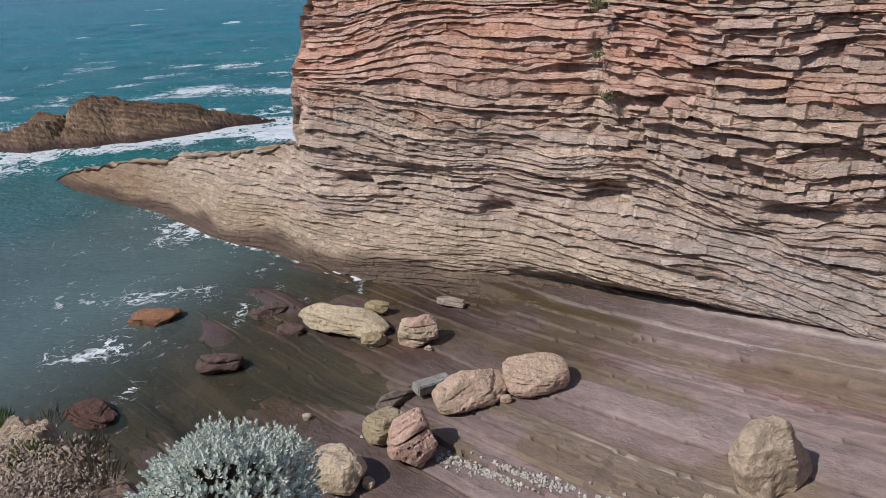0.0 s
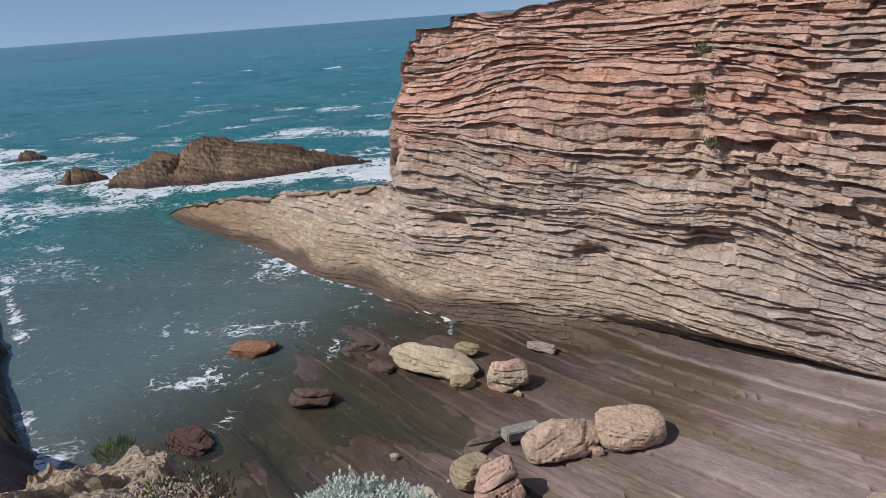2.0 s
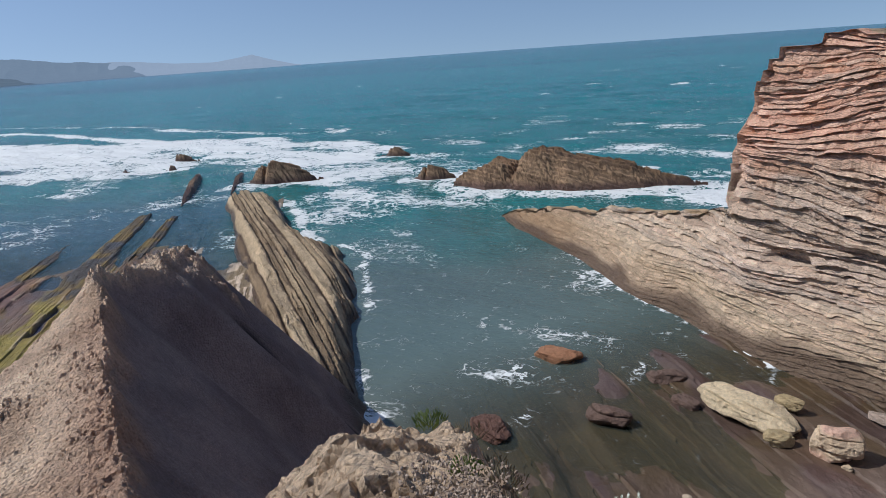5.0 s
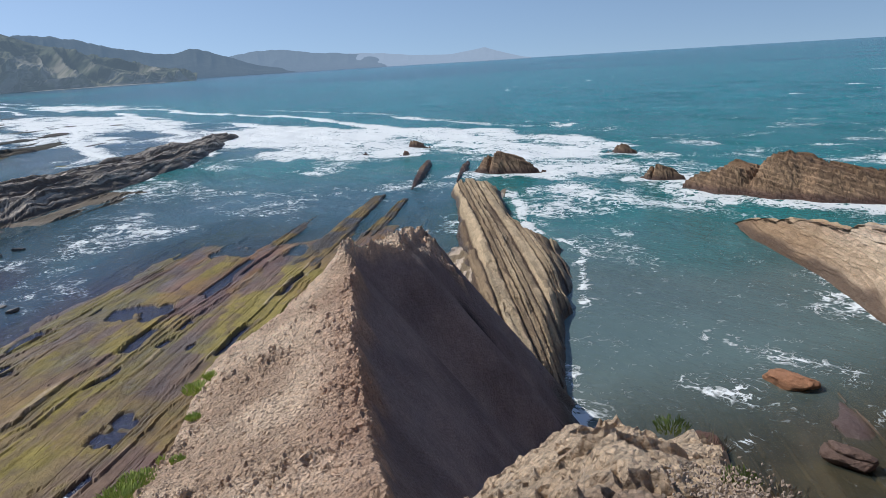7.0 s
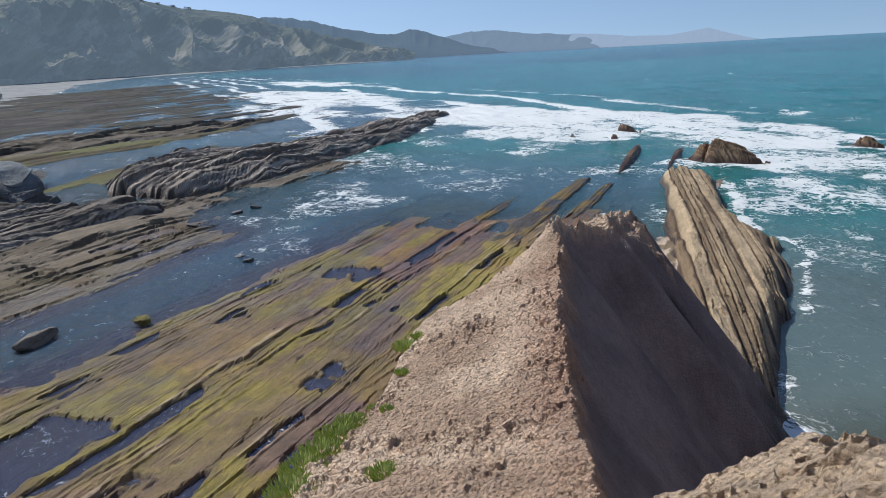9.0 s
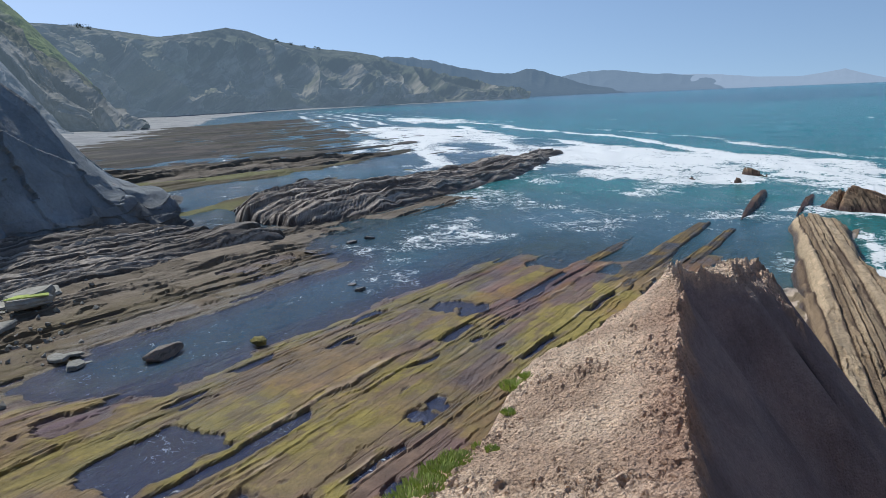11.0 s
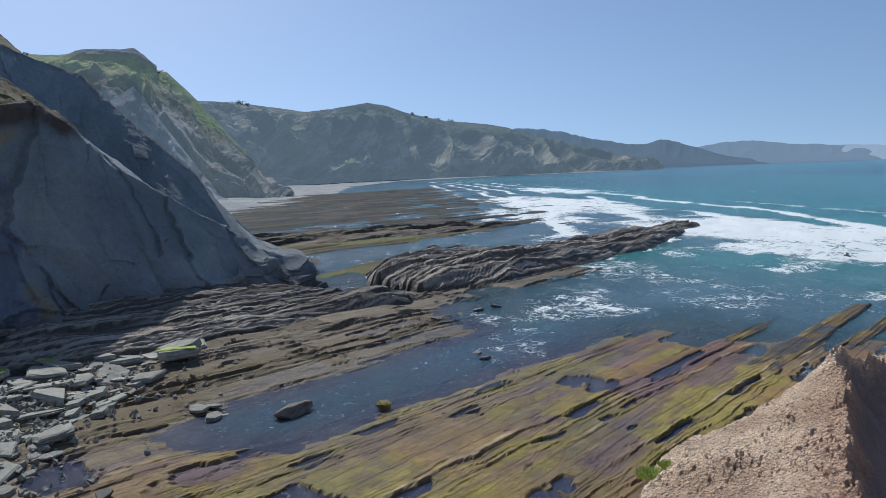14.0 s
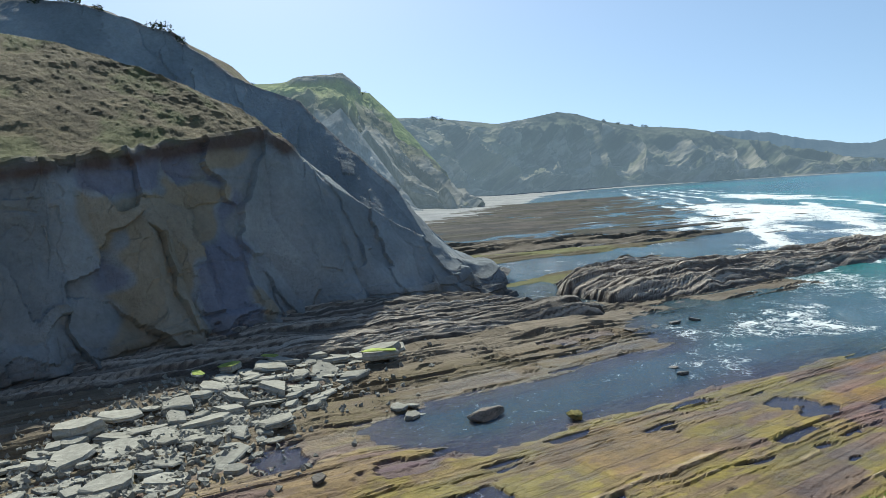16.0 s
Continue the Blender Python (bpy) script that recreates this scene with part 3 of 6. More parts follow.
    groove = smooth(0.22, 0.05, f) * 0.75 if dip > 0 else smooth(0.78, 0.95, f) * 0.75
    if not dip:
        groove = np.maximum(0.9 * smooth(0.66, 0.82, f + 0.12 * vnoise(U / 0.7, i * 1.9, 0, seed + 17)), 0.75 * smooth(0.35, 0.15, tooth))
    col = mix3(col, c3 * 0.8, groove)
    wet = smooth(wet_to, wet_to * 0.3, Z + 0.15 * vnoise(U, W, 0, seed + 8))
    col = mix3(col, c3, wet * 0.8)
    V = np.stack([X, Y, Z], -1)
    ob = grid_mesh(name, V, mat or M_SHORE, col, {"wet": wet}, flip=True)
    return tagged(ob, label, category, kind=kind)


TAN = ((0.17, 0.125, 0.08), (0.44, 0.37, 0.265), (0.085, 0.058, 0.045))
GREYS = ((0.21, 0.198, 0.182), (0.48, 0.46, 0.43), (0.10, 0.086, 0.078))

pink_cliff()

# ---- the headland on which the camera stands, with its sharp fin ----
def crest(u):
    w = curve([-12, 0, 3.0, 4.8, 6.2, 7.9, 9.5, 12.4, 14.4, 15.5, 18, 21.3, 25], [-1, -1.0, -1.2, -1.62, -2.1, -2.56, -3.1, -3.76, -4.43, -4.1, -3.85, -3.75, -3.4], u)
    z = curve([-12, 0, 2, 3.6, 4.8, 6.2, 7.9, 9.5, 12.4, 13.8, 14.4, 15.5, 16.6, 18, 20.4, 21.3, 21.8, 22.6, 25], [9.0, 8.1, 7.6, 7.0, 6.63, 6.32, 6.15, 6.13, 6.22, 6.42, 6.40, 6.06, 5.90, 5.72, 5.30, 5.05, 2.4, 0.2, -0.5], u)
    return w, z


def headland_height(U, W):
    wc, zc = crest(U)
    d = W - wc
    flat = smooth(14.9, 15.8, U) * smooth(20.6, 19.2, U) * (0.34 + 0.26 * vnoise(U * 1.3, 0, 0, 8)) + 0.10 * smooth(5, 7, U) * vnoise(U * 1.4, 5, 0, 8)
    d = np.where(d > 0, d - flat, d)
    gentle = smooth(14.8, 15.6, U) * smooth(20.8, 19.8, U)
    right = zc - 0.15 * flat * smooth(-flat, 0, d) - 1.30 * np.maximum(d, 0) + 0.5 * gentle * np.clip(d, 0, 0.6) - 0.12 * smooth(0.0, 0.35, d)
    k = curve([0, 5, 8, 10, 12.4, 13.6, 14.6, 25], [0.30, 0.30, 0.35, 0.38, 0.44, 0.8, 1.6, 2.2], U)
    rim = curve([0, 5, 8, 10, 12.4, 14.4], [3.6, 3.4, 3.0, 2.8, 2.0, 1.3], U)
    left = zc - k * np.maximum(-d, 0) - 2.1 * np.maximum(-d - rim - 0.35 * vnoise(U / 1.6, 0, 0, 6), 0)
    fin = np.where(W > wc, right, left)
    # near ground: a ledge in front of the camera, broken off towards the cove and the fin
    edge_w = 0.16 * vnoise(U / 0.9, 3, 0, 12) + curve([-12, 0, 1.5, 3, 4.1, 4.8, 5.3], [3.0, 1.3, 0.70, 0.66, 0.78, 0.66, 0.35], U)
    edge_u = 5.25 + 0.22 * vnoise(W / 0.8, 9, 0, 13) - 0.25 * np.abs(W - 0.25)
    ledge = curve([-12, 0, 1.8, 2.6, 3.3, 4.3, 5.3, 9], [9.2, 8.35, 8.5, 8.42, 8.15, 7.6, 7.2, 6.0], U)
    ledge = ledge - 2.6 * np.maximum(W - edge_w, 0) - 3.2 * np.maximum(U - edge_u, 0) - 0.62 * np.maximum(-W - 0.15, 0)
    ledge = np.where(W < wc - 0.2, -9, ledge)
    z = np.maximum(fin, ledge)
    return z, fin >= ledge - 0.02, d


def headland():
    u = np.r_[np.arange(-12, 1.0, 0.2), np.arange(1.0, 9, 0.032), np.arange(9, 25, 0.06)]
    w = np.r_[np.arange(-14, -7, 0.2), np.arange(-7, 2.6, 0.036), np.arange(2.6, 9, 0.15)]
    U, W = np.meshgrid(u, w, indexing="ij")
    Z, onfin, d = headland_height(U, W)
    ragged = np.exp(-(d / 0.35) ** 2) * smooth(4, 6, U)
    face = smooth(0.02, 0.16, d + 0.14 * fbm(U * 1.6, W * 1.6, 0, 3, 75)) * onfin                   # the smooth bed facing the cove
    crumb = 1 - face
    Z = Z + crumb * (0.13 * fbm(U / 0.9, W / 0.9, 0, 5, 61, 0.55) + 0.05 * fbm(U * 4, W * 4, 0, 3, 62)) + ragged * (0.12 * fbm(U * 1.3, W * 1.3, 0, 3, 63) + 0.06 * (rnd(np.floor(U / 0.22), np.floor(W / 0.2), 0, 64) - 0.5))
    Z = Z + face * (0.03 * fbm(U / 2, W / 2, 0, 3, 65) - 0.14 * np.exp(-((U - 17.6 + 0.30 * d + 0.25 * vnoise(d, 0, 0, 4)) / 0.13) ** 2) * smooth(1.2, 1.8, d))
    # a second rib hangs down from the far peak
    rib = np.exp(-((U - 18.9 + 0.5 * d) / 0.40) ** 4) * smooth(1.7, 1.0, d + 0.4 * vnoise(U * 3, W * 3, 0, 76)) * smooth(0.0, 0.4, d)
    rib = rib * (1 + 0.5 * fbm(U * 1.5, W * 1.5, 0, 3, 74))
    cap = smooth(0.75, 0.25, d + 0.5 * fbm(U * 1.8, W * 1.8, 0, 3, 78)) * smooth(-0.1, 0.1, d) * smooth(15.0, 16.0, U) * smooth(20.4, 19.6, U) * 0.5
    kt, kid, kgap = facets(U / 0.26 + 0.3 * W, W / 0.2, 59)
    kt2, kid2, _ = facets(U / 0.13, W / 0.11 + 0.3 * U, 58)
    knobs = 0.30 * (kid - 0.4) + 0.24 * kt + 0.10 * kt2 + 0.08 * (kid2 - 0.5) - 0.10 * smooth(0.15, 0.0, kgap)
    edge_k = smooth(0.30, 0.05, np.abs(d - 0.05) + 0.18 * fbm(U * 1.7, W * 1.7, 0, 3, 57)) * smooth(6, 8, U) * onfin
    Z = Z + np.maximum(rib, 0.6 * cap) * (0.30 + 0.55 * knobs) + 0.34 * edge_k * knobs * (1 - np.clip(rib, 0, 1))
    rib = np.maximum(np.maximum(rib, cap), 0.8 * edge_k)
    ledge_m = ~onfin
    wu, ww = U + 0.12 * vnoise(U * 2.4, W * 2.4, 0, 2), W + 0.12 * vnoise(U * 2.4, W * 2.4, 1, 2)
    tilt, cell, gap = facets(wu / 0.34 + 0.3 * ww, ww / 0.26, 67)
    tilt2, cell2, gap2 = facets(wu / 0.13, ww / 0.11 + 0.4 * wu, 68)
    block = 0.15 * (cell - 0.5) + 0.07 * tilt - 0.09 * smooth(0.07, 0.0, gap) + 0.045 * (cell2 - 0.5) + 0.03 * tilt2 - 0.03 * smooth(0.12, 0, gap2)
    Z = Z + ledge_m * (0.35 * smooth(0.6, 1.4, U) + 0.65 * smooth(1.9, 3.2, U)) * (block - 0.10)
    tilt3, pid, peb = facets(wu / 0.10, ww / 0.09, 69)
    tilt4, pid4, _ = facets(wu / 0.24, ww / 0.20, 77)
    coarse = smooth(-0.15, 0.35, fbm(U / 0.9, W / 0.9, 0, 3, 70) + 0.35 * ragged)
    Z = Z + crumb * onfin * ((0.03 + 0.03 * coarse) * tilt3 + (0.02 + 0.02 * coarse) * (pid - 0.5) + 0.05 * coarse * (tilt4 + pid4 - 0.5))
    X, Y = uw(U, W)
    pale = mix3((0.48, 0.38, 0.295), (0.68, 0.575, 0.46), smooth(-0.3, 0.4, fbm(U / 1.2, W / 1.2, 0, 4, 71)))
    pale = pale * (0.86 + 0.26 * pid[..., None])
    pale = mix3(pale, np.array([0.40, 0.27, 0.21]), 0.6 * np.exp(-((d + 0.1) / 0.6) ** 2) * smooth(4, 6, U) * smooth(13.5, 11, U))
    stone = mix3((0.52, 0.43, 0.32), (0.68, 0.58, 0.45), 0.6 * cell + 0.4 * cell2)
    # darker colour for the face turned from the sun: its shade painted in
    face_shade = mix3((0.21, 0.182, 0.192), (0.31, 0.272, 0.275), smooth(-0.4, 0.4, fbm(U / 1.5, W, 0, 3, 72)))
    soil = mix3((0.22, 0.165, 0.12), (0.44, 0.36, 0.29), 0.5 * pid + 0.5 * cell2)
    stone = mix3(soil, stone, smooth(2.4, 3.2, U + 0.3 * vnoise(U * 2, W * 2, 0, 73)))
    col = np.where(ledge_m[..., None], stone, pale)
    col = mix3(col, face_shade, face * (1 - 0.9 * np.clip(rib, 0, 1)))
    seam = np.exp(-((U - 17.6 + 0.30 * d + 0.25 * vnoise(d, 0, 0, 4)) / 0.10) ** 2) * smooth(1.2, 1.8, d) * smooth(-0.5, -0.1, vnoise(d / 0.8, 1, 0, 79))
    col = mix3(col, np.array([0.012, 0.010, 0.010]), 0.9 * seam * face)
    low = smooth(1.1, 0.3, Z)
    col = mix3(col, np.array([0.10, 0.075, 0.06]), low * 0.8)
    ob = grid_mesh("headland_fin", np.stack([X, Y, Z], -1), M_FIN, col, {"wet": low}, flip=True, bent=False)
    return tagged(ob, "crumbly pale headland narrowing to a sharp fin, its smooth seaward face coloured darker for shade", "rock", kind="structure")


headland()
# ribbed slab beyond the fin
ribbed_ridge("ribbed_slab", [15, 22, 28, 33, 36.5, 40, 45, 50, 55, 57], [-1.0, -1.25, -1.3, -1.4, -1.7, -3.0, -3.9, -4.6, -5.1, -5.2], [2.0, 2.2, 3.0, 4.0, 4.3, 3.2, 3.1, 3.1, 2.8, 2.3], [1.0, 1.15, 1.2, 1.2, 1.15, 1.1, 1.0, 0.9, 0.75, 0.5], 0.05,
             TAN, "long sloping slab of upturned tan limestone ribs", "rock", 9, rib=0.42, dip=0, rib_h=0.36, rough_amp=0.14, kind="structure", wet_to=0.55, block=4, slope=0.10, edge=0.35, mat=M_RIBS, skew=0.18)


# ---- the cove floor ----
def cove_height(U, W):
    U, W = np.asarray(U, float), np.asarray(W, float)
    base = curve([-8, 0, 4, 8, 12, 17, 20, 27], [1.9, 0.95, 0.55, 0.26, 0.12, -0.02, -0.25, -0.9], U - 0.55 * (W - 9))
    base = base - 0.9 * smooth(4.0, 1.5, W) * smooth(8, 14, U)
    q = (W + 0.25 * vnoise(U / 9, W / 4, 0, 81) + 0.05 * vnoise(U / 1.6, W * 1.2, 0, 82) + 0.03 * vnoise(U * 2, W * 3, 0, 80)) / 0.85
    q = q + 0.45 * np.sin(q * 1.1)
    i = np.floor(q)
    f = q - i
    step = 0.17 * (rnd(i, 1, 0, 83) - 0.5) + 0.05 * (0.5 - f)
    j = np.floor(q * 2.6)
    step = step + 0.022 * (rnd(j, 2, np.floor(U / (2.5 + 5 * rnd(j, 3, 0, 84)) + 4 * rnd(j, 4, 0, 84)), 84) - 0.5)
    cell = np.floor(U / (2.2 + 4 * rnd(i, 4, 0, 85)) + 3 * rnd(i, 5, 0, 85) + 0.12 * vnoise(U * 2, W * 3, 0, 78))
    step = step + 0.05 * (rnd(cell, i, 0, 86) - 0.5)
    hum = (0.26 * smooth(0.1, 0.6, vnoise(U / 2.6, W / 1.2, 0, 87)) - 0.16 * smooth(0.0, 0.5, vnoise(U / 3.2, W / 1.5, 0, 79))) * smooth(9, 13, U)
    pool = -0.22 * np.exp(-((U - 13.4) / 2.6) ** 2 - ((W - 9.2) / 1.3) ** 2) - 0.16 * np.exp(-((U - 15.5) / 2.5) ** 2 - ((W - 6.2) / 0.8) ** 2)
    Z = base + step * 1.2 - 0.05 * smooth(0.94, 0.985, f) * (rnd(i, 15, 0, 74) > 0.35) + hum + pool + 0.02 * fbm(U * 3, W * 3, 0, 3, 88)
    return Z, i, j, f


def cove_floor():
    u = np.arange(-8, 27, 0.09)
    w = np.arange(1.0, 18.5, 0.05)
    U, W = np.meshgrid(u, w, indexing="ij")
    Z, i, j, f = cove_height(U, W)
    X, Y = uw(U, W)
    tone = rnd(i, 6, 0, 89)
    dry = smooth(11.5, 6.5, U + 1.5 * vnoise(U / 3, W / 1.2, 0, 93))
    cellc = rnd(i, 13, np.floor(U / (3 + 4 * rnd(i, 14, 0, 98)) + 0.12 * vnoise(U * 2, W * 3, 0, 78)), 98)
    col = mix3((0.27, 0.205, 0.185), (0.40, 0.33, 0.31), 0.6 * tone + 0.4 * cellc)
    col = mix3(col, np.array([0.235, 0.130, 0.115]), 0.55 * (cellc > 0.74) * smooth(-0.3, 0.1, vnoise(U / 1.5, W * 1.2, 0, 77)))
    col = col * (0.86 + 0.26 * rnd(j, 9, np.floor(U / 5 + 3 * rnd(j, 8, 0, 95)), 95)[..., None]) * (0.95 + 0.22 * fbm(U / 0.9, W / 0.5, 0, 4, 90, 0.6)[..., None])
    olive = smooth(-0.05, 0.3, vnoise(U / 3.0, W / 0.8, 0, 91) + 0.25 * fbm(U, W * 2, 0, 3, 76))
    col = mix3(col, np.array([0.27, 0.215, 0.105]), olive * (0.75 - 0.35 * dry))
    col = mix3(col, np.array([0.56, 0.53, 0.48]), 0.55 * ((rnd(i, 7, 0, 92) > 0.6) & (U < 11)) * smooth(0.88, 0.94, f))
    col = mix3(col, np.array([0.10, 0.075, 0.06]), 0.7 * smooth(0.95, 0.98, f) * (rnd(i, 15, 0, 74) > 0.35))
    wet = (1 - dry) * 0.85 + 0.15 * olive
    wet = np.clip(wet + 0.5 * smooth(12.2, 14.0, W) * smooth(4, 9, U), 0, 1)
    under = smooth(10.5, 13, U)                        # dark purple-brown slabs where the water stands
    col = mix3(col, mix3((0.15, 0.105, 0.060), (0.115, 0.075, 0.070), smooth(-0.2, 0.3, vnoise(U / 2.2, W / 0.9, 0, 75))), 0.85 * wet * (0.35 + 0.65 * under))
    col = col * mix3((0.66, 0.68, 0.68), (0.72, 0.755, 0.78), dry)
    ob = grid_mesh("cove_floor", np.stack([X, Y, Z], -1), M_COVE, col, {"wet": wet}, flip=True)
    return tagged(ob, "wet brown rock floor of the cove with long straight bedding steps", "rock floor", kind="structure")


cove_floor()


# ---- the wave-cut platform ----
def platform_level(U, W):
    """The mean height of the flat shore rock; below 0 the sea covers it."""
    z = curve([-75, -62, -50, -40, -37.5, -34, -31.5, -30, -28.5, -25, -23.5, -22, -14, -6, -3], [0.1, 0.2, 0.35, 0.55, 0.45, 0.10, 0.08, -0.05, -0.3, -0.3, -0.06, 0.09, 0.11, 0.22, 0.4], W + 1.2 * vnoise(U / 9, W / 6, 0, 101))
    out = smooth(33, 52, U + 0.3 * (W + 15) + 5 * vnoise(U / 12, W / 5, 0, 102)) * (W > -26) + smooth(31, 37, U) * (W <= -26)
    z = z - 0.42 * out
    z = z + 0.012 * np.maximum(8 - U, 0) * (1 + 0.02 * np.maximum(-W - 20, 0))
    z = z + 0.36 * smooth(15, 9, U) * smooth(-33, -30, W) * smooth(-21, -23.5, W)
    talus = smooth(18, 6, U) * smooth(-29, -36, W)
    return z + 0.5 * talus


def platform_height(U, W):
    """Beds run along the shore; each rises a little and breaks off in a low ragged scarp; pools lie where a block is gone."""
    U, W = np.asarray(U, float), np.asarray(W, float)
    base = platform_level(U, W)
    warp = 0.6 * vnoise(U / 16, W / 5, 0, 103) + 0.10 * vnoise(U / 2.2, W / 2, 0, 104) + 0.06 * vnoise(U * 1.1, W * 1.2, 0, 128)
    q = (W + warp) / 1.25
    q = q + 0.55 * np.sin(q * 1.9) + 0.3 * np.sin(q * 0.7)
    q = q + 0.07 * (rnd(np.floor(U / 0.5 + 3 * rnd(np.floor(q), 7, 0, 101)), np.floor(q), 0, 100) - 0.5)
    i = np.floor(q)
    f = q - i
    cell = np.floor(U / (2 + 6 * rnd(i, 1, 0, 105)) + 4 * rnd(i, 2, 0, 105))
    scarp = np.clip(vnoise(U / 4.5, i * 3.1, 0, 116) + 0.12, 0, 0.8) * (0.6 + 0.8 * rnd(cell, i, 0, 106))
    step = 0.12 * scarp * (f ** 1.6 * smooth(1.0, 0.95, f) - 0.30) + 0.03 * (rnd(i, 3, 0, 107) - 0.5)
    q2 = q * 3.7 + 0.3 * vnoise(U / 3, W * 2, 0, 122)
    i2 = np.floor(q2)
    c2 = np.floor(U / (1.2 + 4 * rnd(i2, 1, 0, 123)) + 5 * rnd(i2, 2, 0, 123))
    strip = rnd(i2, c2, 0, 124)
    near = smooth(-11, -7, W)
    step = step + (0.008 + 0.05 * near) * (strip - 0.5) - 0.03 * smooth(0.86, 1.0, q2 - i2) * (rnd(i2, c2, 1, 125) > 0.72)
    q3 = q * 2.3 + 0.35 * vnoise(U / 2, W * 1.5, 0, 93) + 0.2 * (rnd(np.floor(U / 0.4), np.floor(q * 2.3), 0, 92) - 0.5)
    i3 = np.floor(q3)
    f3 = q3 - i3
    small = np.clip(vnoise(U / 2.2, i3 * 2.7, 0, 91) + 0.02, 0, 0.7)
    step = step + 0.13 * small * (f3 ** 1.5 * smooth(1.0, 0.90, f3) - 0.3)
    pool = smooth(0.48, 0.58, vnoise(U / 3.4, i * 7.3 + 0.9 * f, 0, 129) + 0.30 * fbm(U / 0.9, W / 0.5, 0, 3, 118)) * smooth(0.0, 0.1, f) * smooth(1.0, 0.7, f + 0.25 * vnoise(U / 0.8, i * 2.2, 0, 99)) * smooth(-5.5, -7.5, W)
    strong = (1 + 1.6 * smooth(-28, -34, W)) * (1 - 0.5 * smooth(28, 38, U) * smooth(-30, -26, W))
    Z = base + step * strong + 0.02 * fbm(U, W * 2, 0, 3, 109) + 0.05 * vnoise(U / 4.5, W / 1.4, 0, 110) - 0.16 * pool
    return Z, i, f, cell, scarp, strip, pool


def shore_platform():
    u = np.r_[np.arange(-30, 0, 0.5), np.arange(0, 36, 0.12), np.arange(36, 60, 0.3)]
    w = np.r_[np.arange(-76, -46, 0.4), np.arange(-46, -27, 0.1), np.arange(-27, -2.6, 0.055)]
    U, W = np.meshgrid(u, w, indexing="ij")
    Z, i, f, cell, scarp, strip, pool = platform_height(U, W)
    X, Y = uw(U, W)
    g = vnoise(U / 6, W / 2.6, 0, 111) + 0.6 * fbm(U / 1.5, W / 0.9, 0, 4, 112, 0.6)
    col = mix3((0.165, 0.120, 0.055), (0.175, 0.155, 0.040), smooth(-0.5, 0.3, g))
    col = mix3(col, np.array([0.20, 0.185, 0.048]), 0.4 * smooth(0.1, 0.6, g) * smooth(30, 10, U))
    col = mix3(col, np.array([0.17, 0.085, 0.045]), 0.7 * smooth(20, 34, U) * smooth(-0.4, 0.5, vnoise(U / 5, W / 2, 0, 113)))
    purple = smooth(-0.02, 0.25, vnoise(U / 3.5, W / 0.8, 0, 126) + 0.3 * fbm(U, W * 1.5, 0, 3, 120)) * smooth(-0.3, 0.3, vnoise(U / 14, W / 5, 0, 127))
    col = mix3(col, np.array([0.115, 0.075, 0.088]), 0.75 * purple)
    bare = (scarp > 0.40) * smooth(0.74, 0.82, f) * smooth(0.0, 0.3, vnoise(U / 1.3, W * 3, 0, 119) + 0.3 * fbm(U * 2, W * 4, 0, 2, 98))
    col = mix3(col, np.array([0.33, 0.29, 0.24]), 0.55 * bare)
    mottle = smooth(0.10, 0.30, fbm(U / 0.8, W / 0.35, 0, 4, 97, 0.6) + 0.25 * vnoise(U / 5, W / 2, 0, 96))
    col = mix3(col, np.array([0.105, 0.075, 0.060]), 0.55 * mottle)
    near = smooth(-9.5, -6.5, W + 0.6 * vnoise(U / 4, W, 0, 117))
    col = mix3(col, mix3((0.165, 0.140, 0.095), (0.42, 0.38, 0.325), smooth(0.62, 0.72, strip + 0.15 * vnoise(U / 1.1, W * 3, 0, 95))), 0.85 * near)
    col = mix3(col, np.array([0.085, 0.068, 0.040]), 0.75 * smooth(-26, -30, W))
    grey = np.clip(smooth(-33.5, -36.5, W + 1.5 * vnoise(U / 6, W / 2, 0, 99)) + smooth(12, 6, U) * smooth(-22, -26, W) * 0.5, 0, 1)
    col = mix3(col, mix3((0.085, 0.080, 0.073), (0.19, 0.18, 0.165), strip), grey * 0.85)
    col = col * (0.94 + 0.12 * strip[..., None]) * (0.90 + 0.2 * rnd(i, 11, cell, 120)[..., None]) * (0.95 + 0.30 * (fbm(U * 1.3, W * 1.8, 0, 4, 121, 0.6)[..., None]))
    col = mix3(col * 1.18, np.array([0.09, 0.065, 0.10]), 0.7 * pool)
    col = mix3(col, np.array([0.085, 0.072, 0.045]), 0.5 * smooth(-28, -31, W))
    wet = np.clip(smooth(0.14, 0.02, Z) + 0.30, 0, 1) * (1 - 0.6 * grey) * (1 - 0.6 * bare)
    ob = grid_mesh("shore_platform", np.stack([X, Y, Z], -1), M_FLAT, col, {"wet": wet}, flip=True)
    return tagged(ob, "flat wave-cut rock platform with olive and brown algae and pools along the beds", "rock platform", kind="structure")


shore_platform()
for k, (u0, u1, w0, half, h) in enumerate(((30, 56, -13.2, 1.3, 0.14), (38, 54, -10.9, 0.8, 0.09), (36, 48, -16.4, 0.8, 0.08), (30, 44, -9.0, 1.0, 0.12))):
    ribbed_ridge("rock_strip", [u0, (u0 + u1) / 2, u1], [w0, w0 + 0.3, w0 + 0.4], [half * 1.3, half, half * 0.5], [h, h, h * 0.7], 0.06,
                 ((0.13, 0.10, 0.045), (0.19, 0.155, 0.06), (0.07, 0.055, 0.035)), "narrow strip of weedy rock awash at the platform's edge", "rock", 40 + k, rib=0.4, dip=1, rib_h=0.07, rough_amp=0.05, kind="structure", wet_to=0.2, skirt=-0.5)
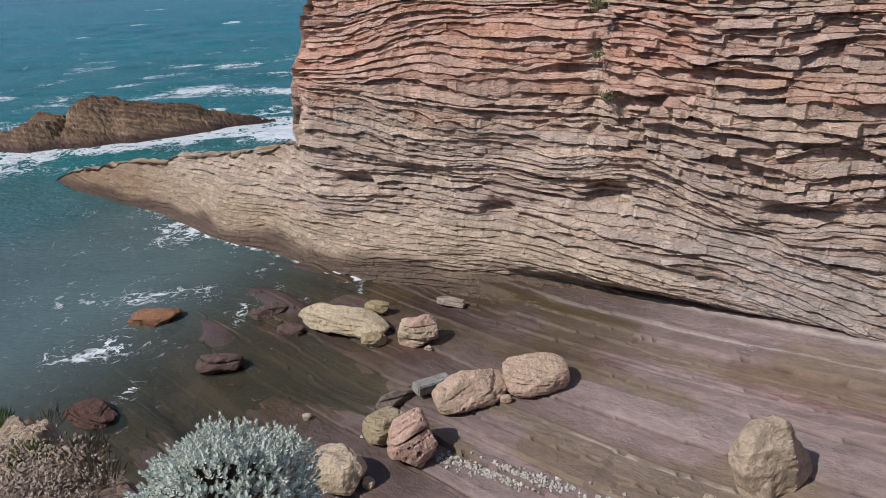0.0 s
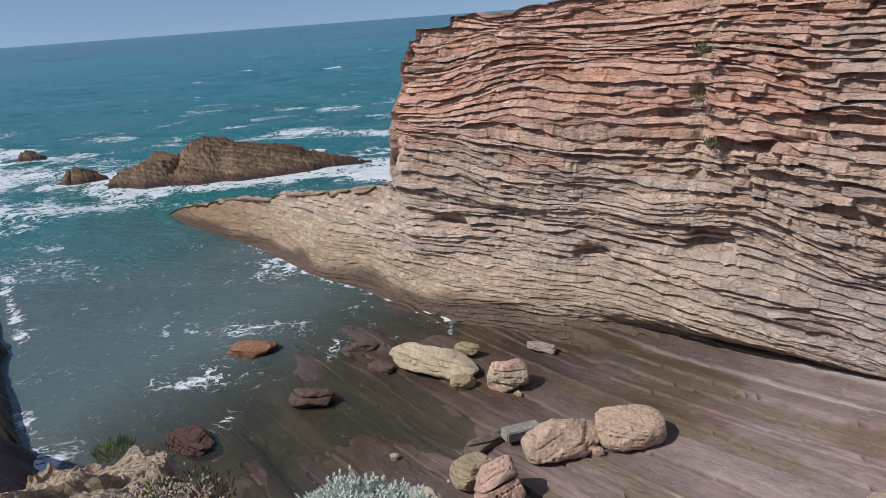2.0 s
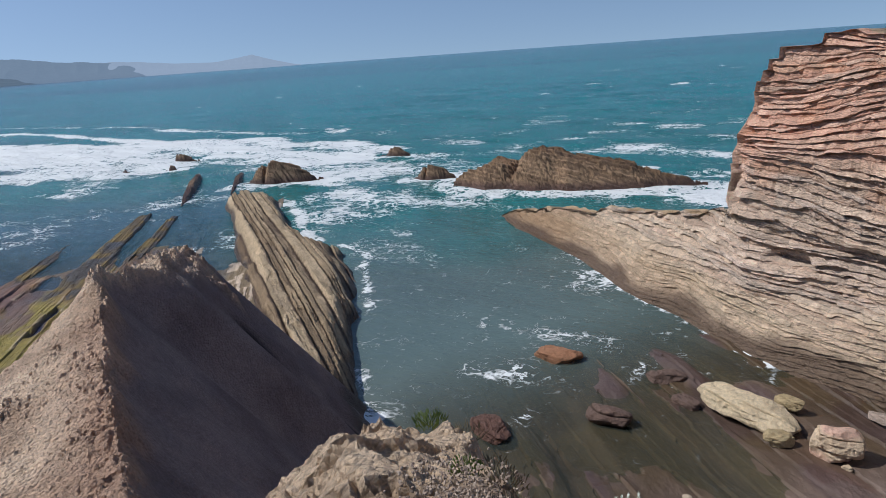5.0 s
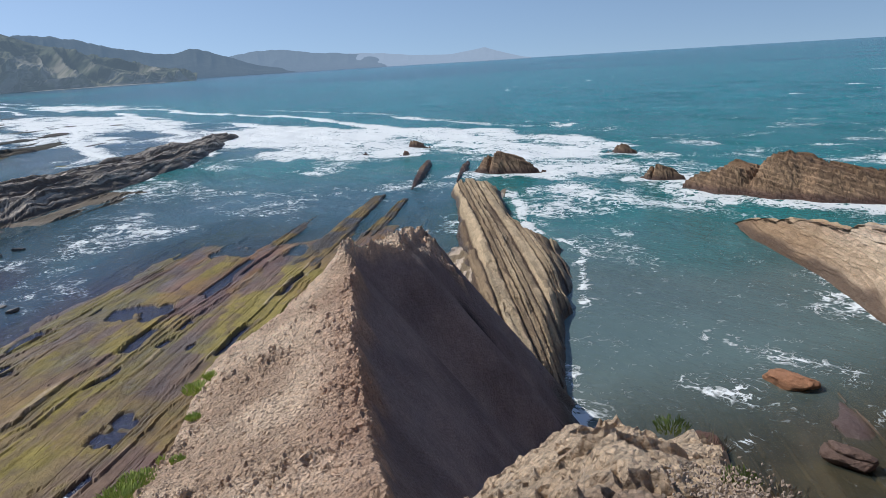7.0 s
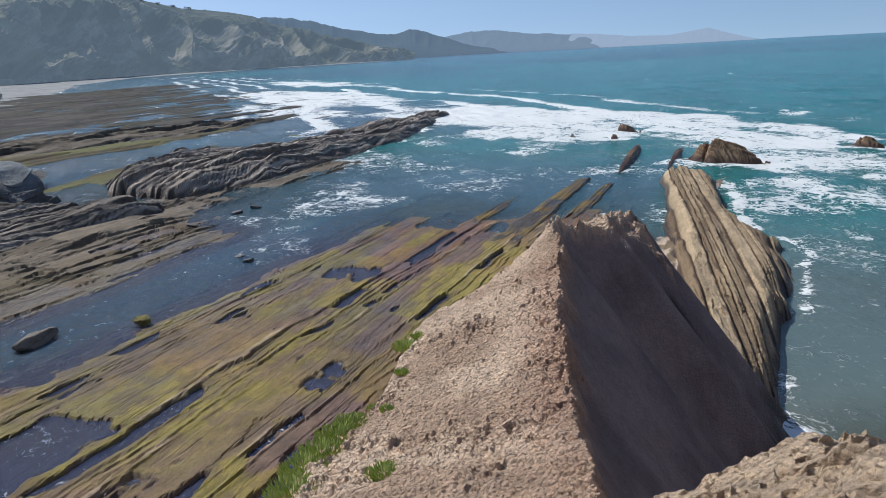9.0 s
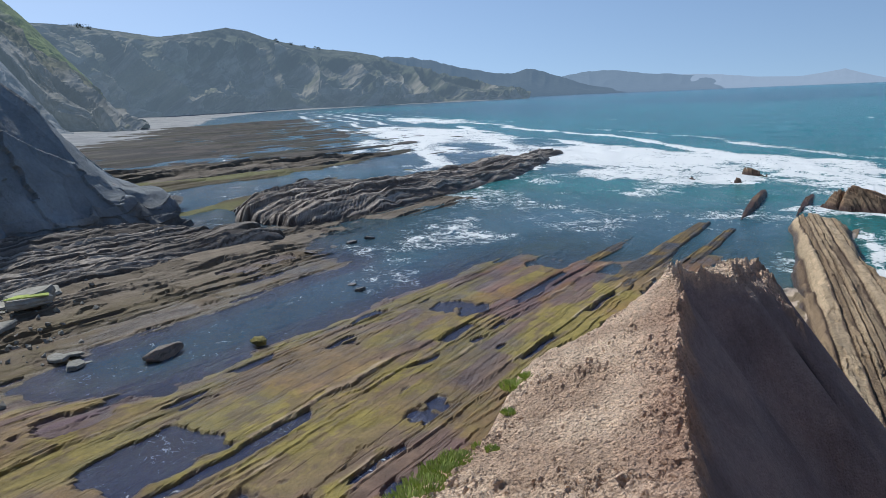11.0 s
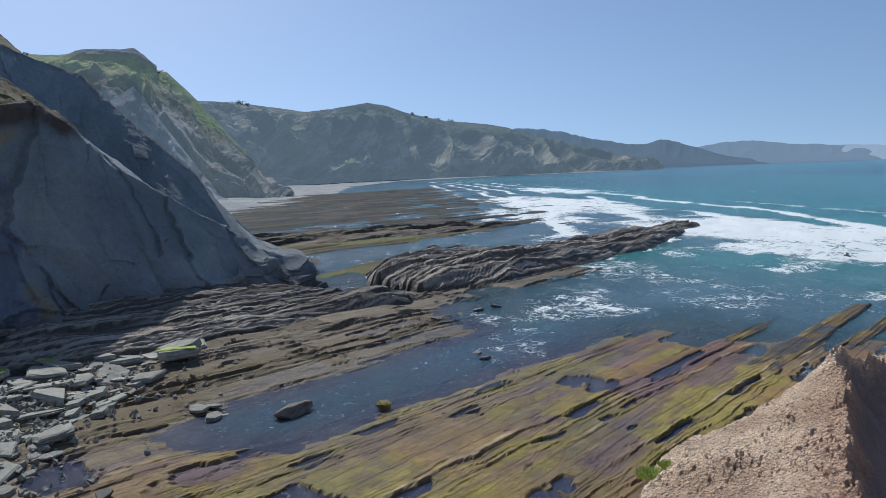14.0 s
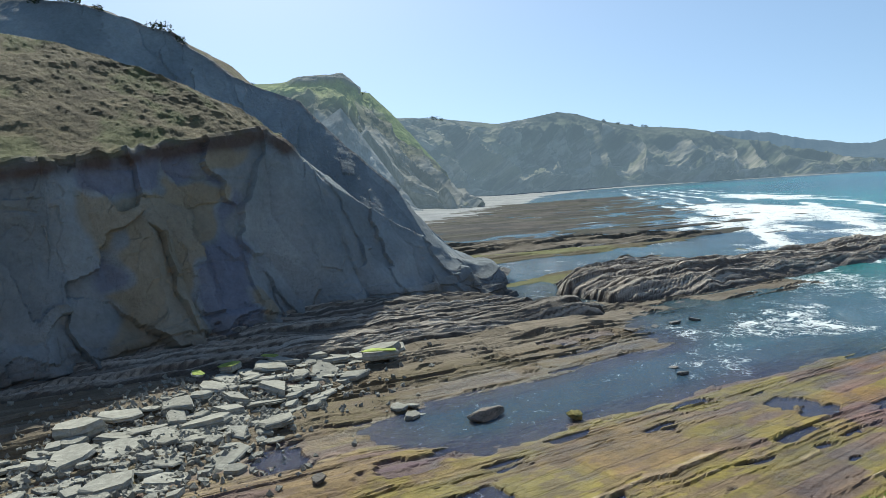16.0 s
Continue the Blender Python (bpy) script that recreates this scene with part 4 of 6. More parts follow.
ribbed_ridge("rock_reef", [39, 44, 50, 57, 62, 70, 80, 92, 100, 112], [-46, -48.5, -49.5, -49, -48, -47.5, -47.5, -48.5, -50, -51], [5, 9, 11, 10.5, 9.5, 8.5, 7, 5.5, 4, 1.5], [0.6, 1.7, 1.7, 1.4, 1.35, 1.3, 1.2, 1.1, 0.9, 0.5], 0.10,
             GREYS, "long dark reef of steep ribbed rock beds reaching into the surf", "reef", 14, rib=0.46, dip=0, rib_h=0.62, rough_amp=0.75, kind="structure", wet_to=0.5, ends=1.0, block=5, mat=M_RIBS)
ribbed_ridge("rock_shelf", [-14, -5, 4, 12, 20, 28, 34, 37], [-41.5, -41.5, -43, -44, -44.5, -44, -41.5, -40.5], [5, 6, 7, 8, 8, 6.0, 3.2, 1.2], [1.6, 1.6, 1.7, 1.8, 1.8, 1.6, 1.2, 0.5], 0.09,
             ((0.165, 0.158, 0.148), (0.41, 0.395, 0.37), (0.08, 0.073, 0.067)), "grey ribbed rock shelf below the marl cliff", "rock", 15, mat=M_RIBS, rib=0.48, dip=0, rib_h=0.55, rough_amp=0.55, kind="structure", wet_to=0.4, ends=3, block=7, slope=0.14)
ribbed_ridge("outer_shelf", [40, 55, 75, 95, 105], [-100, -98, -92, -86, -82], [14, 16, 13, 8, 2], [0.8, 0.9, 0.9, 0.7, 0.3], 0.4,
             ((0.075, 0.068, 0.045), (0.15, 0.14, 0.115), (0.045, 0.042, 0.034)), "low weed-covered rock shelf in the next bay", "rock", 16, rib=1.8, dip=1, rib_h=0.9, rough_amp=0.4, kind="structure", wet_to=0.3, ends=6)

# ---- islets ----
ISLETS = [  # x0, y0, x1, y1, half width, height, seed
    (-28.0, 45.0, -11.0, 49.5, 3.0, 2.7, 21), (-33.6, 46.6, -30.2, 47.8, 1.1, 1.2, 22), (-45.4, 57.8, -42.8, 58.6, 0.9, 1.0, 23),
    (-48.6, 41.4, -43.6, 44.4, 1.9, 2.1, 24), (-59.0, 43.6, -48.0, 33.3, 0.8, 0.5, 25), (-55.0, 45.7, -47.0, 37.5, 0.7, 0.45, 27), (-72.0, 50.4, -70.0, 51.4, 0.7, 1.0, 28), (-66.0, 45.2, -65.2, 45.6, 0.4, 0.6, 29), (-70.4, 42.4, -69.6, 42.8, 0.4, 0.45, 30)]


def islet(x0, y0, x1, y1, half, height, seed):
    ln = math.hypot(x1 - x0, y1 - y0)
    ex, ey = (x1 - x0) / ln, (y1 - y0) / ln
    res = 0.07
    p = np.arange(-0.8, ln + 0.8, res * 1.4)
    v = np.arange(-half * 1.3, half * 1.3, res)
    P, Q = np.meshgrid(p, v, indexing="ij")
    t = P / ln
    hp = height * curve([-0.1, 0.0, 0.08, 0.20, 0.30, 0.50, 0.72, 0.9, 1.0, 1.1], [0, 0.15, 0.55, 0.82, 0.98, 0.96, 0.68, 0.40, 0.12, 0], t + 0.05 * vnoise(P / 1.3, seed, 0, seed))
    hp = hp * (1 - 0.45 * np.exp(-((t - 0.24 - 0.02 * Q) / 0.03) ** 2)) + 0.07 * height * vnoise(P / 2.4, Q / 2, 0, seed + 9) * smooth(0, 0.15, t) * smooth(1, 0.85, t)
    hf = half * curve([0, 0.12, 0.4, 0.8, 1.0], [0.3, 0.85, 1.0, 0.7, 0.2], t) * (1 + 0.25 * vnoise(P / 1.5, np.sign(Q), 0, seed + 1))
    env = 1 - smooth(0.2, 1.0, np.abs(Q - 0.25 * half) / np.maximum(hf, 0.05))
    X, Y = x0 + ex * P - ey * Q, y0 + ey * P + ex * Q
    U, W = to_uw(X, Y)
    q = (0.55 * P + 1.2 * Q + 0.3 * vnoise(P / 2, Q, 0, seed + 2)) / 0.42
    i = np.floor(q)
    f = q - i
    Z = -0.7 + (hp + 0.7) * env + (0.34 * (rnd(i, 1, 0, seed) * (0.4 + 0.6 * (1 - f)) - 0.4) + 0.22 * vnoise(P / 2.2, Q / 1.1, 0, seed + 3) + 0.08 * fbm(P * 2, Q * 3, 0, 3, seed)) * np.clip(env * 1.6, 0, 1) * min(1, height / 1.2)
    b = Z + 0.26 * P + 0.30 * Q + 0.06 * vnoise(P / 1.6, Q, 0, seed + 7)
    tb, it = terrace(b, 0.34, 0.9)
    riser = smooth(0.5, 0.6, b / 0.34 - it) * smooth(1.0, 0.9, b / 0.34 - it)
    Z = Z + (tb - b) * 0.9 * np.clip(env * 1.6, 0, 1) + 0.07 * (rnd(np.floor(P / 0.5), it, 0, seed) - 0.5)
    col = mix3((0.15, 0.105, 0.066), (0.36, 0.27, 0.175), rnd(it, 2, 0, seed) * 0.8 + 0.2 * rnd(np.floor(P / 0.5), it, 1, seed))
    col = mix3(col, np.array([0.06, 0.04, 0.03]), 0.6 * riser)
    wet = smooth(0.7, 0.2, Z)
    col = mix3(col, np.array([0.10, 0.055, 0.045]), wet * 0.85)
    ob = grid_mesh("islet", np.stack([X, Y, Z], -1), M_SHORE, col, {"wet": wet}, flip=True)
    return tagged(ob, "brown bedded rock islet standing in white surf", "islet", group="islets off the cove")


for args in ISLETS:
    islet(*args)


# ---- the sea ----
FOAM = [  # x, y, long radius, short radius, turn in degrees, strength
    (-100, 52, 36, 14, 20, 1.0), (-76, 44, 14, 8, 40, 0.8), (-205, 36, 64, 17, 8, 0.95), (-150, 22, 30, 8, 12, 0.8), (-60, 56, 18, 5, -8, 0.9), (-20, 52, 13, 3.5, 14, 0.95),
    (-8, 47, 5, 4, 0, 0.95), (-56, 64, 15, 4, -20, 0.8), (-24, 30, 6, 3, -45, 0.42), (-33, 36, 8, 4, -45, 0.55), (-86, 58, 20, 12, 30, 0.9), (-38, 53, 12, 5, 0, 0.5), (-27, 41, 6, 1.6, -20, 0.35), (-330, 60, 70, 12, 8, 0.9), (-55, 20, 14, 8, 10, 0.3), (-14, 42, 7, 1.6, -30, 0.4)]


def bay_shore(U):
    """How far the rock flats of the next bay reach out, across the beds."""
    return curve([30, 60, 90, 146, 213, 330, 600], [-57, -69, -82, -126, -200, -330, -640], U)


def sea():
    r = np.r_[np.arange(0.5, 62, 0.42), 62 * 1.019 ** np.arange(0, 236)]
    r = np.r_[r[r < 5000], 5200]
    th = np.radians(np.r_[np.arange(20, 260, 0.48), np.arange(260, 380.1, 3.0)])
    R, T = np.meshgrid(r, th, indexing="ij")
    X, Y = -18 + R * np.cos(T), 16 + R * np.sin(T)
    U, W = to_uw(X, Y)
    cove = smooth(-1.8, 0.4, W) * smooth(46, 28, U + 3 * vnoise(X / 6, Y / 6, 0, 146))
    dist = np.hypot(X, Y)
    plat = platform_level(U, W) * 1.0
    shallow = np.clip(smooth(-0.55, 0.0, plat) * smooth(62, 40, U) * (W < -2) * (W > -60), 0, 1)
    foam = np.zeros_like(X)
    for x, y, a, b, turn, k in FOAM:
        c, s = math.cos(radians(turn)), math.sin(radians(turn))
        p, q = (X - x) * c + (Y - y) * s, -(X - x) * s + (Y - y) * c
        e = (p / a) ** 2 + (q / b) ** 2
        e = e + 0.55 * vnoise(X / (b * 0.8), Y / (b * 0.5), 0, 131) + 0.30 * vnoise(X / (b * 0.25), Y / (b * 0.15), 0, 147)
        foam = np.maximum(foam, k * smooth(1.5, 0.2, e) * (0.90 + 0.22 * vnoise(X / 5, Y / 1.9, 0, 148)))
    for x0, y0, x1, y1, half, hh, seed in ISLETS:
        if hh < 0.55:
            continue
        ln = math.hypot(x1 - x0, y1 - y0)
        ex, ey = (x1 - x0) / ln, (y1 - y0) / ln
        p = np.clip((X - x0) * ex + (Y - y0) * ey, 0, ln)
        dd = np.hypot(X - x0 - ex * p, Y - y0 - ey * p) - half * 0.8
        foam = np.maximum(foam, 0.72 * smooth(2.0, 0.1, dd + 1.2 * vnoise(X / 1.5, Y / 1.5, 0, 132)))
    # edges of the slab, the spur, the cove floor and the reef
    slab_r = curve([15, 22, 28, 33, 36.5, 40, 45, 50, 57], [0.2, 0.3, 0.9, 1.6, 1.6, -0.5, -1.3, -2.0, -3.1], U)
    foam = np.maximum(foam, 0.68 * smooth(0.8, 0.0, np.abs(W - slab_r - 0.3 - 0.4 * vnoise(U / 3, 0, 0, 154)) + 0.35 * vnoise(X / 1.2, Y / 1.2, 0, 133)) * smooth(-0.7, -0.1, vnoise(U / 5, 2, 0, 155)) * smooth(14, 17, U) * smooth(61, 55, U))
    spur_w = curve([17.3, 19.6, 22.4, 26.1], [13.62, 13.43, 13.32, 12.97], U)                     # the foot of the spur
    foam = np.maximum(foam, 0.75 * smooth(0.55, 0.0, np.abs(W - spur_w + 0.1) + 0.25 * vnoise(X / 0.7, Y / 0.7, 0, 134)) * smooth(16.7, 17.9, U) * smooth(31.1, 26.1, U))
    lap = U - 0.45 * (W - 9) - 18.4 - 1.6 * vnoise(W / 2.0, U / 3, 0, 135)
    foam = np.maximum(foam, 0.42 * np.exp(-(lap / 0.3) ** 2) * (W > 3) * (W < 14) * (vnoise(W / 1.3, U / 2, 0, 136) > -0.1))
    foam = np.maximum(foam, 0.75 * smooth(2.5, 0.3, np.abs(W + 41.5 + 0.06 * (U - 40)) + 1.5 * vnoise(X / 2, Y / 2, 0, 137)) * smooth(60, 70, U) * smooth(118, 108, U))
    near = smooth(150, 60, dist)
    streak = 0.42 * smooth(-0.1, 0.6, vnoise(X / 7, Y / 4, 0, 138)) * near
    streak = streak * (0.85 + 0.15 * smooth(26, 34, U)) + 0.15 * smooth(38, 48, U) * smooth(105, 80, dist) * (W > -14)
    foam = np.maximum(foam, streak * (1 - 0.75 * cove) * (1 - 0.6 * shallow) * (1 - 0.4 * smooth(-1, 2, W) * smooth(50, 42, U)))
    foam = np.maximum(foam, 0.22 * smooth(0.0, 0.5, vnoise(X / 3.5, Y / 1.6, 0, 153)) * smooth(-3, -8, W) * smooth(24, 34, U) * smooth(75, 60, U) * (W > -45))
    foam = np.maximum(foam, (0.24 * smooth(0.1, 0.6, vnoise(X / 2.6, Y / 1.8, 0, 156)) + 0.05) * cove * smooth(12, 17, U))
    # rows of breakers running in to the next bay
    off = W - bay_shore(U)
    row = (off + 7 * vnoise(U / 45, W / 60, 0, 139) + 2 * vnoise(U / 9, W / 12, 0, 151)) / 19
    idx = np.floor(row)
    crest_f = smooth(0.0, 0.06, row - idx) * smooth(0.42, 0.10, row - idx)
    rows_f = crest_f * smooth(0.0, 0.25, vnoise(U / 32 + 7 * idx, idx * 5.3, 0, 152) + 0.5) * smooth(70, 95, U) * smooth(-4, 6, off) * smooth(110, 80, off) * smooth(1100, 600, dist)
    foam = np.maximum(foam, 0.95 * rows_f)
    caps = smooth(0.80, 0.88, vnoise(X / 8, Y / 3, 0, 140)) * (vnoise(X / 60, Y / 40, 0, 145) > 0.35) * smooth(70, 110, dist) * smooth(420, 200, dist)
    foam = np.maximum(foam, 0.5 * caps)
    # colours
    deep = np.array([0.004, 0.095, 0.125])
    teal = np.array([0.003, 0.168, 0.188])
    green = np.array([0.026, 0.178, 0.168])
    covec = np.array([0.115, 0.155, 0.148])
    dark = np.array([0.042, 0.096, 0.142])
    col = mix3(teal, deep, smooth(-0.4, 0.5, vnoise(X / 260, Y / 60, 0, 141)) * smooth(100, 600, dist))
    surfz = smooth(160, 70, dist)
    col = mix3(col, green, 0.55 * surfz)
    col = mix3(col, dark, 0.85 * smooth(-3, -8, W) * smooth(75, 50, U))
    col = mix3(col, np.array([0.048, 0.046, 0.115]), 0.75 * shallow * smooth(44, 30, U))
    col = mix3(col, dark, 0.85 * smooth(-44, -54, W) * smooth(150, 105, U))
    col = mix3(col, dark, 0.7 * smooth(75, 30, off) * smooth(70, 90, U))
    col = mix3(col, covec, 0.9 * cove)
    col = mix3(col, np.array([0.115, 0.112, 0.082]), 0.6 * cove * smooth(24, 16, U))
    clear = 0.78 * smooth(24, 16, U - 0.3 * (W - 9)) * smooth(0.5, 2.5, W) + 0.35 * shallow
    calm = np.clip(0.85 * cove * smooth(44, 26, U) + 0.45 * shallow * smooth(50, 25, U), 0, 1)
    swell = 0.12 * vnoise(X / 5 + 0.4 * Y / 5, Y / 2.6, 0, 142) + 0.10 * vnoise(X / 14, Y / 6, 0, 143) * smooth(20, 60, dist)
    Z = swell * (1 - 0.92 * np.maximum(calm, shallow)) * smooth(400, 150, dist) + 0.55 * np.clip(foam - 0.55, 0, 1) * smooth(40, 60, dist) * (0.5 + 0.5 * vnoise(X / 2, Y / 2, 0, 144))
    Z = np.where(cove > 0.5, Z * 0.4, Z)
    ob = grid_mesh("sea", np.stack([X, Y, Z], -1), M_SEA, col, {"foam": foam, "clear": clear, "calm": calm}, shade=True)
    return tagged(ob, "teal sea with white surf and lacy foam, grey-green in the cove", "sea", kind="structure")


sea()


# ---- cliffs and hills along the coast ----
def loft(name, lines, mat, colour_of, cols, label, category, relief, seed, rows=90, shade=False, bent=True):
    """A slope through two or more lines in space, all with the same number of places, from its foot up."""
    L = np.array(lines, float)                      # (levels, places, 3)
    k, p = L.shape[0], L.shape[1]
    s = np.linspace(0, p - 1, cols)
    i0 = np.minimum(np.floor(s).astype(int), p - 2)
    fr = (s - i0)[None, :, None]
    fr = fr * fr * (3 - 2 * fr) * 0.5 + fr * 0.5
    along = L[:, i0] * (1 - fr) + L[:, i0 + 1] * fr
    r = np.linspace(0, k - 1, rows)
    j0 = np.minimum(np.floor(r).astype(int), k - 2)
    f2 = (r - j0)[:, None, None]
    P = along[j0] * (1 - f2) + along[j0 + 1] * f2
    P = P.transpose(1, 0, 2)
    du = np.gradient(P, axis=0)
    dv = np.gradient(P, axis=1)
    N = np.cross(du, dv)
    N /= np.maximum(np.linalg.norm(N, axis=2, keepdims=True), 1e-6)
    RR, SS = np.meshgrid(r, s)
    d = relief(P, SS, RR)
    P = P + N * d[..., None]
    ob = grid_mesh(name, P, mat, colour_of(P, SS, RR), shade=shade, bent=bent)
    return tagged(ob, label, category, kind="structure")


def marl_colour(P, S, R, grass_from, seed):
    x, y, z = P[..., 0], P[..., 1], P[..., 2]
    c = mix3((0.176, 0.203, 0.218), (0.252, 0.280, 0.292), smooth(-0.5, 0.5, fbm(x / 5, y / 5, z / 7, 4, seed)))
    _, ident, gap = marl_plates(S, z, seed + 1)
    c = c * (0.86 + 0.28 * ident[..., None])
    patch = vnoise(S * 2.0 + 0.3, z / 3.2, 0, seed + 3) + 0.3 * vnoise(S * 7, z / 1.2, 0, seed + 8) + 0.5 * (ident - 0.5)
    zone = smooth(2.3, 2.4, S + 0.15 * vnoise(z / 2, 0, 0, seed + 9)) * smooth(3.75, 3.65, S + 0.12 * vnoise(z / 1.7, 3, 0, seed + 9)) * smooth(2.02, 1.9, R)
    c = mix3(c, np.array([0.29, 0.225, 0.12]), 0.6 * zone * smooth(-0.15, 0.05, patch))
    c = mix3(c, np.array([0.13, 0.145, 0.22]), 0.6 * zone * smooth(-0.15, -0.35, patch))
    c = mix3(c, np.array([0.10, 0.10, 0.10]), 0.35 * smooth(0.04, 0.0, gap) * smooth(0.1, 0.4, vnoise(S * 3, z / 3, 0, seed + 18)))
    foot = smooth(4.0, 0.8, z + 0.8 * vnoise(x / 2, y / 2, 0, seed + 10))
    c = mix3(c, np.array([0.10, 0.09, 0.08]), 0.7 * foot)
    edge = np.exp(-((R - grass_from + 0.05) / 0.09) ** 2)
    c = mix3(c, np.array([0.085, 0.055, 0.04]), 0.9 * np.clip(edge * (1 + 0.5 * vnoise(S * 9, z, 0, seed + 11)), 0, 1))
    g = smooth(grass_from - 0.03, grass_from + 0.03, R + 0.05 * fbm(x / 2, y / 2, z / 2, 3, seed + 4))
    gc = mix3((0.070, 0.056, 0.032), (0.145, 0.118, 0.066), smooth(-0.5, 0.5, fbm(x / 1.5, y / 1.5, z / 1.5, 5, seed + 5, 0.6)))
    gc = mix3(gc, np.array([0.10, 0.12, 0.04]), 0.6 * smooth(0.0, 0.4, fbm(x / 4, y / 4, 0, 4, seed + 6, 0.6)))
    return mix3(c, gc, g)


def marl_plates(S, z, seed):
    """Upright plates of marl that have come away one in front of the other: tilt, a value a plate, the gap round it."""
    rag = 0.10 * vnoise(z / 0.9, S * 4, 0, seed + 2) + 0.04 * vnoise(z * 2.2, S * 9, 0, seed + 13)
    return facets(S * 2.4 + rag + 0.03 * z, z / 5.5 + 0.5 * vnoise(S * 2, z / 4, 0, seed + 14), seed)


def marl_relief(P, S, R, grass_from, seed):
    """Overlapping plates with ragged upright edges, a few rounded flutes between them, and a turf lip above."""
    x, y, z = P[..., 0], P[..., 1], P[..., 2]
    flute = 0.9 * np.abs(vnoise(S * 1.7 + 0.05 * z, z / 18, 0, seed))
    tilt, ident, gap = marl_plates(S, z, seed)
    t2, id2, gap2 = facets(S * 6 + 0.12 * vnoise(z, S * 6, 0, seed + 5), z / 2.2, seed + 3)
    calm = 1 - 0.6 * smooth(3.6, 4.3, S)
    plates = calm * (0.75 * tilt + 0.5 * (ident - 0.5) + 0.10 * t2 + 0.06 * (id2 - 0.5))
    beds_z = z + 0.5 * S + 0.5 * vnoise(S * 2, z / 6, 0, seed + 8)
    ledge = -0.10 * calm * smooth(0.05, 0.0, np.abs(beds_z / 3.1 - np.floor(beds_z / 3.1) - 0.5)) * smooth(-0.1, 0.2, vnoise(S * 3, z / 3, 0, seed + 9))
    rock = flute + plates + ledge + 0.10 * fbm(x, y, z, 3, seed + 4)
    foot = smooth(4.2, 1.5, z + 1.2 * vnoise(S * 3, z / 2, 0, seed + 15))     # bulging beds at the foot
    bulge = (z + 0.6 * vnoise(S * 4, z, 0, seed + 16)) / 0.55
    rock = rock + foot * (0.5 * (rnd(np.floor(bulge), 1, 0, seed) - 0.3) + 0.5 * vnoise(S * 7, z / 1.3, 0, seed + 17) + 0.5)
    tuft = 0.34 * fbm(x / 2.2, y / 2.2, z / 2.2, 5, seed + 5, 0.6) + 0.09 * fbm(x / 0.5, y / 0.5, z / 0.5, 2, seed + 6)
    g = smooth(grass_from - 0.03, grass_from + 0.05, R)
    lip = 0.6 * np.exp(-((R - grass_from) / 0.04) ** 2) * (1 + 0.6 * vnoise(S * 8, 0, 0, seed + 12))
    return rock * (1 - g) + (tuft + lip) * g


front = [
    [(-12, -36, -0.4), (-26.5, -32.3, -0.3), (-31.2, -29.8, -0.3), (-37, -26.4, -0.3), (-43.9, -22.8, -0.3), (-49.0, -18.8, -0.3), (-55, -15.0, -0.3), (-63, -11.2, -0.3)],
    [(-12, -38, 6), (-27, -33.6, 7), (-31.8, -31.3, 7.5), (-38, -28.6, 8), (-44.6, -26, 7), (-49.6, -20.8, 5.5), (-55.4, -16.4, 3.6), (-63, -11.9, 1.2)],
    [(-13, -38, 11), (-27.2, -34.0, 12.2), (-32.4, -31.8, 12.7), (-38.6, -30.2, 13.6), (-47.4, -26.5, 15.1), (-50.2, -23.2, 11.5), (-56, -18.4, 7.0), (-63.5, -13.0, 2.0)],
    [(-18, -60, 20), (-40, -48, 23.9), (-43.8, -43.5, 23.5), (-46.4, -40.4, 22.4), (-47.6, -34.6, 20.3), (-54.6, -30.9, 17.4), (-60, -27, 10.0), (-66, -18, 3.2)],
    [(-24, -80, 24), (-50, -66, 26), (-54, -58, 26), (-56, -52, 25), (-56, -46, 22), (-62, -42, 17), (-68, -32, 11), (-70, -22, 4)]]
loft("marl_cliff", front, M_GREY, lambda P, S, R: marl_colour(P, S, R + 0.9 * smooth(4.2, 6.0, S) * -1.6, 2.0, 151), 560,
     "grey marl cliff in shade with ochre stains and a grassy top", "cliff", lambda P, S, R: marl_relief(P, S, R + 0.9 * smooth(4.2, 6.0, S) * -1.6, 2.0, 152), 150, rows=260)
back = [
    [(-30, -70, 8), (-50, -50, 8), (-58, -40, 6), (-60, -32, 3), (-62, -24, 2), (-64, -17, 1.2), (-66, -13.0, 0.5), (-76, -13.0, 0.2)],
    [(-50, -75, 22), (-62, -56, 22), (-67, -46, 18), (-68, -39, 14), (-69, -32, 11), (-68.5, -25.5, 7.5), (-69.5, -20, 4.5), (-78, -17, 1.0)],
    [(-66.1, -78, 36), (-69.8, -60.5, 34.1), (-73.7, -52.2, 30.7), (-74.4, -45, 25.2), (-75.8, -37.0, 21.3), (-74.3, -30.4, 15.3), (-72.2, -24.5, 10.7), (-79, -20, 2.0)],
    [(-85, -85, 38), (-95, -66, 36), (-98, -58, 31), (-96, -50, 24), (-94, -42, 18), (-90, -34, 12), (-86, -27, 6), (-84, -22, 0)]]
loft("marl_cliff_back", back, M_GREY, lambda P, S, R: marl_colour(P, S + 4, R, 2.12, 161), 360,
     "grey marl cliff slope descending to the shore, dark scrub along its crest", "cliff", lambda P, S, R: 0.5 * marl_relief(P, S, R, 2.1, 162), 160, rows=150)


